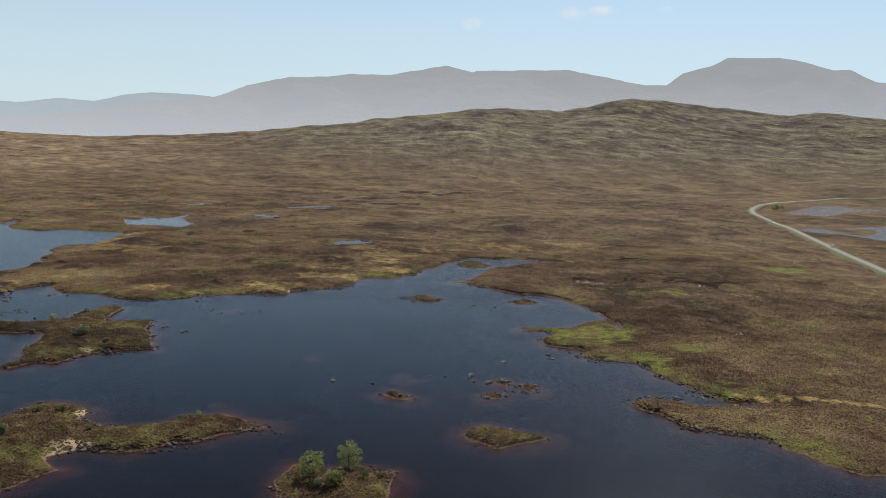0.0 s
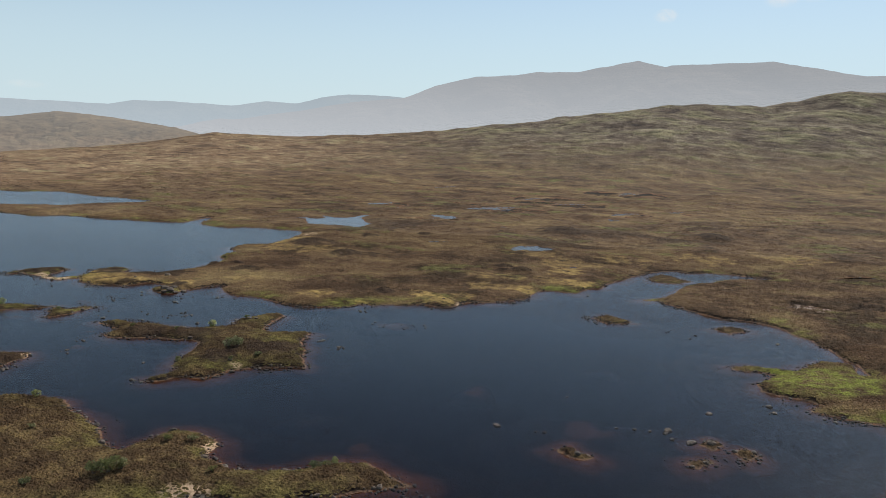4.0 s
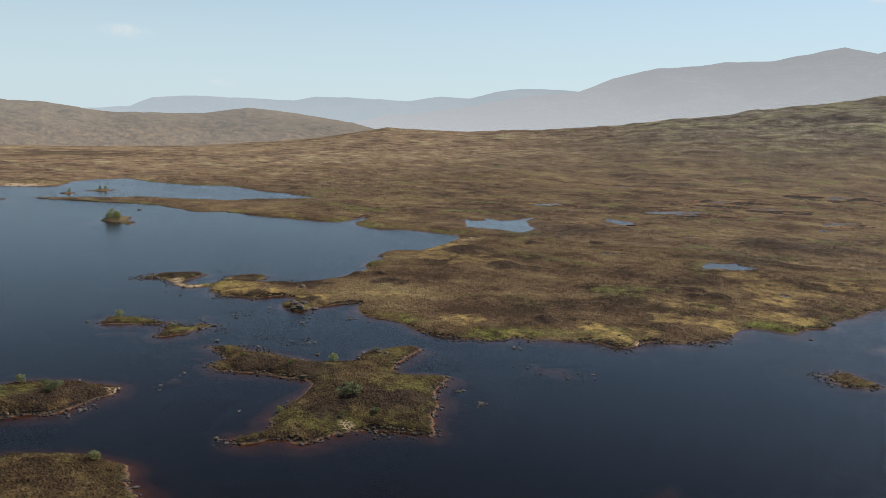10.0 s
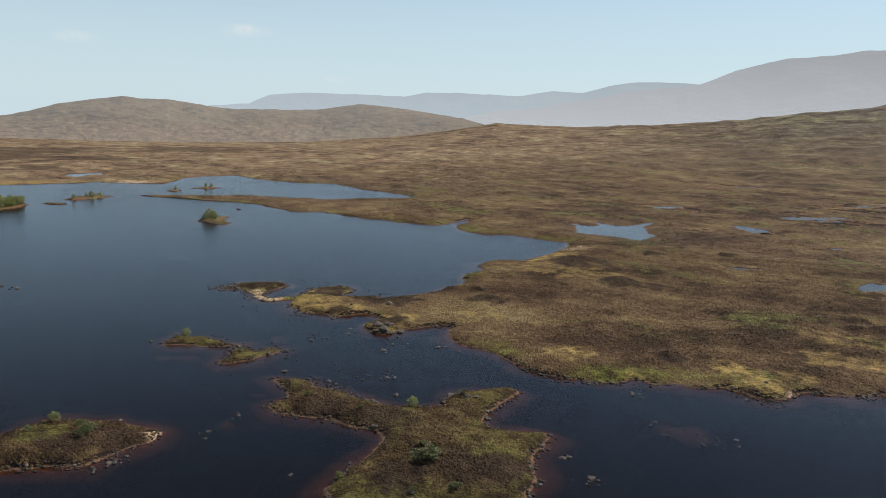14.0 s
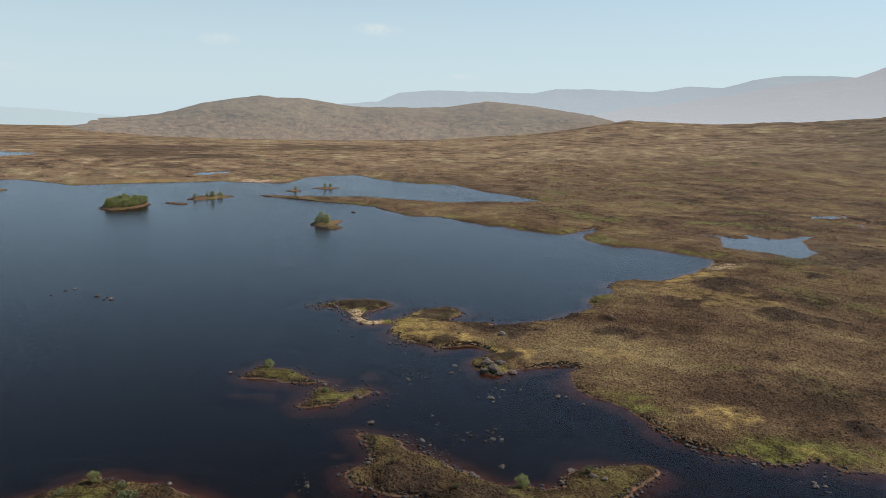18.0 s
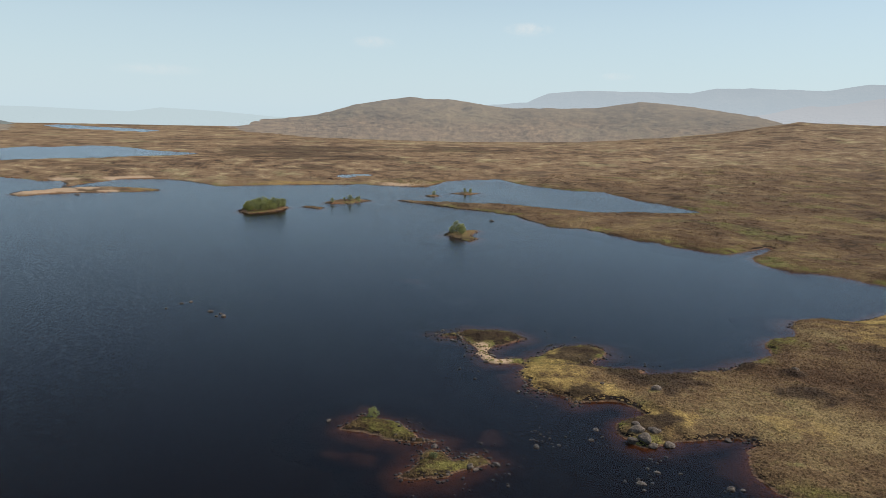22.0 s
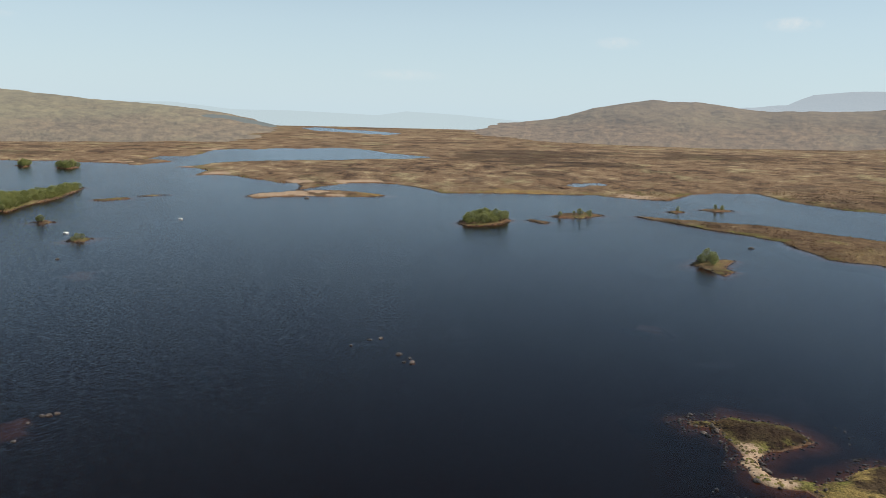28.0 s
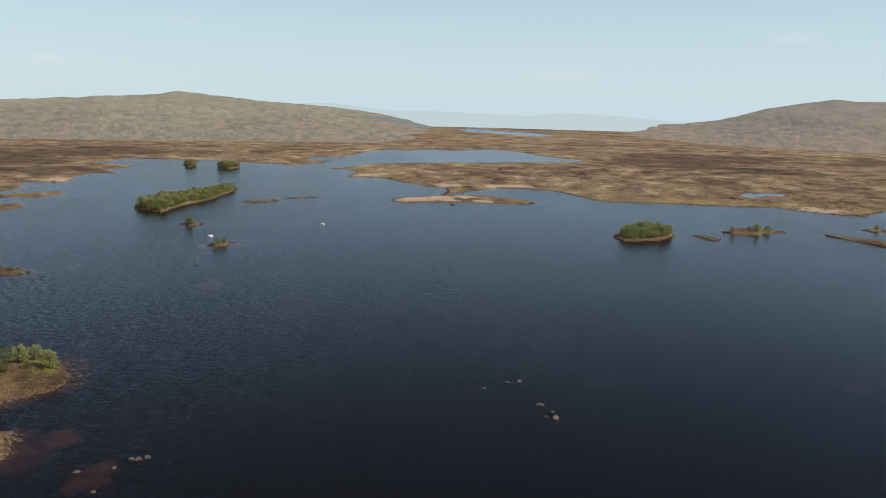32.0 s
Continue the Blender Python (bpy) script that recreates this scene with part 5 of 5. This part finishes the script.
rng = random.Random(3)
WOOD_ISLAND, LONG_WOOD, ISLET_A, ISLET_B = ISLANDS[15][0], ISLANDS[22][0], ISLANDS[23][0], ISLANDS[24][0]
for x, y in inside(WOOD_ISLAND, 60, 4.0, 3.5, rng):
    plant(PINES + BIRCHES, x, y, rng.uniform(0.6, 1.0), "bushy pine tree crowded on a stony loch island", "tree", "trees on the round wooded island", rng)
for x, y in inside(LONG_WOOD, 190, 3.5, 2.5, rng):
    plant(BIRCHES, x, y, rng.uniform(0.65, 1.1), "fresh green birch tree in a dense island wood", "tree", "trees on the long wooded island", rng)
for ring, n in ((ISLET_A, 16), (ISLET_B, 30)):
    for x, y in inside(ring, n, 5.0, 3.0, rng):
        plant(BIRCHES + PINES[:1], x, y, rng.uniform(0.9, 1.25), "green birch tree on a far wooded islet", "tree", "trees on the far islets", rng)
for x, y, s in ((-36, 203, 1.05), (-25, 210, 0.95), (-28, 198, 0.7)):
    plant(BIRCHES, x, y, s, "slender pale green birch on a stony islet", "tree", "lone island birches", rng)
for x, y, s in ((-198, 262, 0.4), (-81, 246, 0.4), (-196, 371, 0.45), (-319, 371, 0.45), (-180, 318, 0.4), (-270, 289, 0.45)):
    plant(BIRCHES, x, y, s, "young birch sapling among heather near the shore", "tree", "birch saplings on the islands", rng)
for x, y, s in ((-509, 179, 0.9), (-503, 184, 0.6), (-514, 182, 0.75), (-507, 191, 0.9), (-515, 170, 0.7), (-500, 178, 0.5)):
    plant(BIRCHES, x, y, s, "rounded green birch on a brown heather island", "tree", "birches on the near island", rng)
for x, y, s in ((-610, 602, 0.75), (-613, 608, 0.9), (-610, 609, 0.8), (-614, 614, 0.85), (-602, 605, 0.6), (-606, 610, 0.7), (-616, 605, 0.6)):
    plant(PINES, x, y, s, "small pine on a rocky bare islet", "tree", "pines on the rocky islet", rng)
for x, y, s in ((-826, 599, 0.55), (-833, 616, 0.5), (-830, 622, 0.8), (-826, 630, 0.5), (-836, 632, 0.6), (-845, 640, 0.5)):
    plant(PINES, x, y, s, "small wind-bent pine on a heathery islet", "tree", "pines on the heathery islet", rng)
for x, y, s in ((-848, 739, 0.6), (-852, 786, 0.75), (-855, 797, 0.5), (-850, 792, 0.4), (-844, 158, 0.85), (-848, 155, 0.55), (-757, 198, 0.6), (-760, 201, 0.6), (-753, 196, 0.45)):
    plant(PINES, x, y, s, "little dark pine on a tiny islet", "tree", "pines on tiny islets", rng)
for x, y, s in ((628, 1428, 1.3), (620, 1419, 1.1), (634, 1438, 1.2), (640, 1428, 1.0), (616, 1410, 0.9), (624, 1436, 1.0)):
    plant(BIRCHES, x, y, s, "dark leafy tree in a clump beside the road bend", "tree", "trees at the road bend", rng)
for x, y, s in ((-150, 330, 0.8), (-172, 345, 0.7), (-158, 322, 0.6), (-205, 355, 0.6), (-226, 352, 0.7), (-110, 228, 0.7), (-150, 205, 0.8), (-175, 235, 0.6), (-262, 292, 0.8), (-268, 280, 0.7), (-135, 218, 1.5), (-138, 216, 1.4), (-133, 221, 1.2), (-164, 339, 1.5), (-167, 336, 1.2), (-85, 240, 0.9), (-83, 244, 0.8), (-127, 246, 0.9), (-134, 243, 0.8), (-188, 390, 0.8), (-254, 290, 1.3), (-252, 287, 1.1),
                (-285, 372, 0.7), (-27, 200, 1.1), (-20, 203, 0.9), (-32, 197, 1.0), (-15, 206, 0.6), (-672, 100, 0.9), (-668, 95, 0.8)):
    plant(SHRUBS, x, y, s * 1.35, "rounded light green willow shrub among heather", "shrub", "willow shrubs on the islands", rng)

# ---- rocks ----
ROCKS = [rock_mesh("boulder", s, 2) for s in range(7)]
# measured boulders in the shallows: x, y, radius
BOULDERS_EAST = [(-42, 294, 1.6), (-22, 331, 0.8), (29, 331, 1.5), (14, 309, 1.7), (52, 347, 1.4), (53, 340, 1.1), (-14, 277, 1.2), (15, 301, 0.9), (21, 300, 2.0), (27, 300, 1.6),
                 (-138, 371, 1.1), (-127, 363, 1.3), (-144, 435, 0.9), (-102, 416, 0.9), (-3, 305, 0.7), (3, 306, 0.8), (8, 306, 0.7), (13, 306, 1.0), (30, 442, 0.9), (33, 450, 0.8),
                 (72, 448, 1.2), (-106, 473, 0.9), (-26, 530, 1.2), (-11, 278, 0.8), (34, 297, 1.2), (24, 284, 1.1)]
BOULDERS_MIDDLE = [(-267, 437, 2.6), (-262, 435, 2.8), (-257, 440, 2.3), (-264, 441, 2.2), (-259, 435, 1.8), (-264, 432, 2.0), (-270, 440, 1.8), (-245, 414, 1.6), (-247, 423, 1.0), (-230, 433, 1.5), (-228, 435, 1.0), (-243, 428, 0.6), (-222, 389, 1.1), (-220, 391, 0.8), (-208, 377, 1.2),
                   (-272, 422, 1.0), (-277, 429, 1.3), (-143, 433, 1.1), (-141, 435, 0.8), (-185, 388, 1.4), (-182, 389, 1.2), (-232, 316, 1.0), (-192, 312, 0.8)]
BOULDERS_WEST = [(-235, 330, 0.9), (-260, 304, 1.0), (-158, 322, 1.1), (-139, 369, 1.3), (-256, 369, 1.5), (-277, 404, 1.3), (-301, 456, 1.1), (-287, 469, 2.2), (-273, 533, 1.5),
                 (-487, 348, 0.9), (-493, 357, 1.1), (-494, 362, 1.1), (-472, 365, 1.6), (-461, 368, 1.7), (-466, 368, 0.9), (-462, 365, 0.9), (-429, 230, 1.0), (-418, 238, 0.9),
                 (-431, 239, 0.8), (-436, 242, 1.1), (-436, 244, 1.2), (-437, 246, 1.0), (-853, 262, 2.4), (-792, 185, 2.6), (-658, 678, 3.0), (-989, 382, 3.5), (-692, 198, 1.4)]
WHITE_STONE = plain_material("bird_whitened_stone", (0.62, 0.60, 0.55), 0.9, vary=0.2)


def boulder(x, y, r, rng, label, group):
    ob = new("boulder", rng.choice(ROCKS))
    z = max(height_at(x, y), -0.28 * r)
    ob.matrix_world = pose(x, y, z + 0.10 * r, 0, 0, rng.uniform(0, 360)) @ Matrix.Diagonal((r, r, r * rng.uniform(0.7, 1.1), 1))
    return tagged(ob, label, "boulder", group)


rng = random.Random(8)
for x, y, r in BOULDERS_EAST + BOULDERS_MIDDLE + BOULDERS_WEST:
    ob = boulder(x, y, r * 0.85, rng, "rounded grey boulder standing in shallow loch water", "boulders in the shallows")
    if x < -780 and y < 300:
        ob.data = ob.data.copy()
        ob.data.materials[0] = WHITE_STONE
        ob["label"] = "pale bird-whitened boulder standing in open water"

# stones along the near shores, more where the bank is broken
grid_rng = np.random.RandomState(21)
cand = np.stack([grid_rng.uniform(-540, 150, 300000), grid_rng.uniform(170, 660, 300000)], 1)
ch, cs, _ = lie_of(cand[:, 0], cand[:, 1])
broken = fractal(cand[:, 0], cand[:, 1], 26, 3)
mask = (((cs > -2.0) & (cs < 1.3) & (broken > -0.12)) | ((cs > -9) & (cs <= -2.0) & (broken > 0.30) & (ch > -0.9)))
cand, ch, cs = cand[mask], ch[mask], cs[mask]
order = grid_rng.permutation(len(cand))
near_first = [i for i in order if grid_rng.rand() < 0.30][:270]
for i in near_first:
    boulder(cand[i, 0], cand[i, 1], 0.40 + 0.8 * grid_rng.rand() ** 2, rng, "grey lichened stone on the peaty shore", "stones along the shore")
rest = np.array([i for i in order if i not in set(near_first)])[:6000]
ico = bmesh.new()
bmesh.ops.create_icosphere(ico, subdivisions=1, radius=1.0)
ico_v = np.array([v.co[:] for v in ico.verts]) * [1.1, 0.9, 0.7]
ico_f = np.array([[v.index for v in f.verts] for f in ico.faces])
ico.free()
# rock gardens in the shallows
REEFS_WEST = [
            (-256, 369), (-229, 381), (-222, 389), (-229, 434), (-245, 414), (-143, 433), (-132, 420), (-121, 414), (-111, 408), (-104, 411),
            (-139, 369), (-125, 362), (-232, 316), (-235, 329), (-238, 341), (-228, 350), (-283, 405), (-278, 409), (-276, 414), (-268, 382),
            (-268, 367), (-285, 391), (-306, 381), (-341, 426), (-344, 440), (-268, 425), (-266, 356)]
REEFS_EAST = [
            (-281, 379), (-304, 421), (-364, 483), (-353, 490), (-322, 487), (-311, 493), (-354, 437), (-374, 444), (-383, 440), (-251, 430),
            (-223, 392), (-243, 386), (-273, 391), (-240, 354), (-128, 408), (52, 342), (58, 349), (31, 288), (36, 289), (-29, 293), (21, 453),
            (-284, 412), (-227, 392), (-127, 362), (-109, 409), (-145, 442), (-245, 384)]
far_spots = np.stack([grid_rng.uniform(-1120, -540, 260000), grid_rng.uniform(20, 830, 260000)], 1)
far_shore = lie_of(far_spots[:, 0], far_spots[:, 1])[1]
far_spots = far_spots[(far_shore > -2.0) & (far_shore < 1.4)][:2600]
reef = np.concatenate([np.array(p) + grid_rng.normal(0, 3.0, (8, 2)) for p in REEFS_WEST + REEFS_EAST])
spots = np.concatenate([cand[rest], reef, far_spots])
spot_h = lie_of(spots[:, 0], spots[:, 1])[0]
size = np.concatenate([0.18 + 0.6 * grid_rng.rand(len(rest)) ** 3, 0.18 + 0.6 * grid_rng.rand(len(reef)) ** 2.5, 0.25 + 0.7 * grid_rng.rand(len(far_spots)) ** 2])
joined("shore_stones", (ico_v, ico_f), np.stack([spots[:, 0], spots[:, 1], np.maximum(spot_h, -0.25 * size) + 0.05, size, grid_rng.rand(len(spots)) * 6.28, np.ones(len(spots))], 1),
       "scattered small grey stones along the loch shores", "stones", STONE)

# ---- tussocks of heather and grass ----
def tussocks(count, box, size, low, label, seed, keep):
    r = np.random.RandomState(seed)
    x, y = r.uniform(box[0], box[2], count), r.uniform(box[1], box[3], count)
    h, shore, hill = lie_of(x, y)
    ok = (shore > 0.8) & (h > 0.12) & (fractal(x, y, 9, 3) > keep)
    x, y, h, shore, hill = (v[ok] for v in (x, y, h, shore, hill))
    n = len(x)
    ring = np.arange(5) * math.tau / 5
    tv = np.concatenate([np.stack([np.cos(ring), np.sin(ring), -0.15 + 0 * ring], 1), [[0.15, 0.1, 1.0]], [[-0.3, 0.05, 0.75]]])
    tf = np.array([(k, (k + 1) % 5, 5 if k < 2 or k == 4 else 6) for k in range(5)] + [(5, 2, 6), (6, 4, 5)])
    green, dry = grassy(x, y, shore)
    at = np.stack([x, y, h, size * r.uniform(0.5, 1.3, n), r.rand(n) * 6.28, low * r.uniform(0.6, 1.3, n) * (1 - np.maximum(0.6 * green, 0.85 * dry))], 1)
    joined("heather_tussocks", (tv, tf), at, label, "heather", MOOR, {"shore": shore + 8, "rim": shore + 8, "green": green, "straw": dry, "sand": 0 * x, "isle": near_isles(x, y), "scar": 0 * x, "heath": old_heather(x, y), "knoll": np.clip(0.5 + 1.3 * fractal(x + 31, y, 120, 2) + 0.7 * fractal(x, y, 60, 3) + 0.8 * fractal(x, y + 77, 24, 2), 0, 1), "plain": 0 * x, "hill": hill, "across": np.arctan2(-(x + 120), y - 250) * 1800, "along": 0.85 * np.hypot(x + 120, y - 250), "depth": 0 * x})


tussocks(330000, (-330, 165, 330, 450), 0.6, 0.7, "dark brown heather tussocks on the near islands", 31, -0.55)
tussocks(230000, (-560, 400, 320, 760), 0.62, 0.62, "brown heather tussocks across the moor", 32, -0.5)
tussocks(130000, (-1000, 640, 700, 1500), 1.25, 0.5, "brown tussocks of heather on the far moor", 33, 0.0)


# ---- small clouds ----
def cloud_material():
    m, t, b = material("thin_white_cloud")
    t.nodes.remove(b)
    clear, white = t.nodes.new("ShaderNodeBsdfTransparent"), t.nodes.new("ShaderNodeEmission")
    white.inputs["Color"].default_value, white.inputs["Strength"].default_value = (0.80, 0.81, 0.80, 1), 1.0
    ms = t.nodes.new("ShaderNodeMixShader")
    wisp = gray(t, noise_tex(t, 1 / 70, 5, 0.65), 0.30, 0.75)
    t.links.new(maths(t, "MULTIPLY", wisp, attribute(t, "thick")), ms.inputs[0])
    t.links.new(clear.outputs[0], ms.inputs[1])
    t.links.new(white.outputs[0], ms.inputs[2])
    t.links.new(ms.outputs[0], t.nodes["Material Output"].inputs["Surface"])
    return m


CLOUD = cloud_material()
# eye x, y; heading and height in degrees; width, depth in degrees; how thick
CLOUDS = [(0, 0, -1.4, 9.2, 1.5, 0.9, 0.8), (0, 0, -8.8, 10.1, 1.9, 0.9, 0.95), (0, 0, -10.8, 10.3, 2.0, 0.7, 0.85), (0, 0, -15.3, 10.4, 1.0, 0.4, 0.6), (-38, 155, 49.8, 5.85, 3.2, 0.9, 0.5),
          (-38, 155, 60.8, 4.7, 2.8, 0.8, 0.4), (-38, 155, 43.4, 2.7, 2.2, 0.5, 0.3), (-235, 312, 112.7, 2.45, 2.4, 0.7, 0.45), (-235, 312, 104.1, 5.3, 2.2, 0.5, 0.2), (-235, 312, 77, 2.35, 6.0, 0.8, 0.25)]
for ex, ey, head, up, wide, deep, thick in CLOUDS:
    dist, n = 4600.0, 12
    v, f, edge = [], [], []
    for j in range(n + 1):
        for i in range(n + 1):
            a, b = i / n * 2 - 1, j / n * 2 - 1
            v.append((a * dist * radians(wide) * 0.62, 60 * (a * a + b * b), b * dist * radians(deep) * 0.62))
            edge.append(min(1.0, 1.35 * thick) * max(0.0, 1 - a * a - b * b) ** 1.3)
            if i < n and j < n:
                k = j * (n + 1) + i
                f.append((k, k + 1, k + n + 2, k + n + 1))
    me = bpy.data.meshes.new("cloud")
    me.from_pydata(v, [], f)
    me.attributes.new("thick", "FLOAT", "POINT").data.foreach_set("value", np.array(edge, np.float32))
    me.materials.append(CLOUD)
    ob = tagged(new("cloud", me), "small thin white fair-weather cloud", "cloud", kind="structure")
    a = radians(head)
    ob.matrix_world = pose(ex - math.sin(a) * dist, ey + math.cos(a) * dist, 95 + dist * math.tan(radians(up)), 0, 0, head)
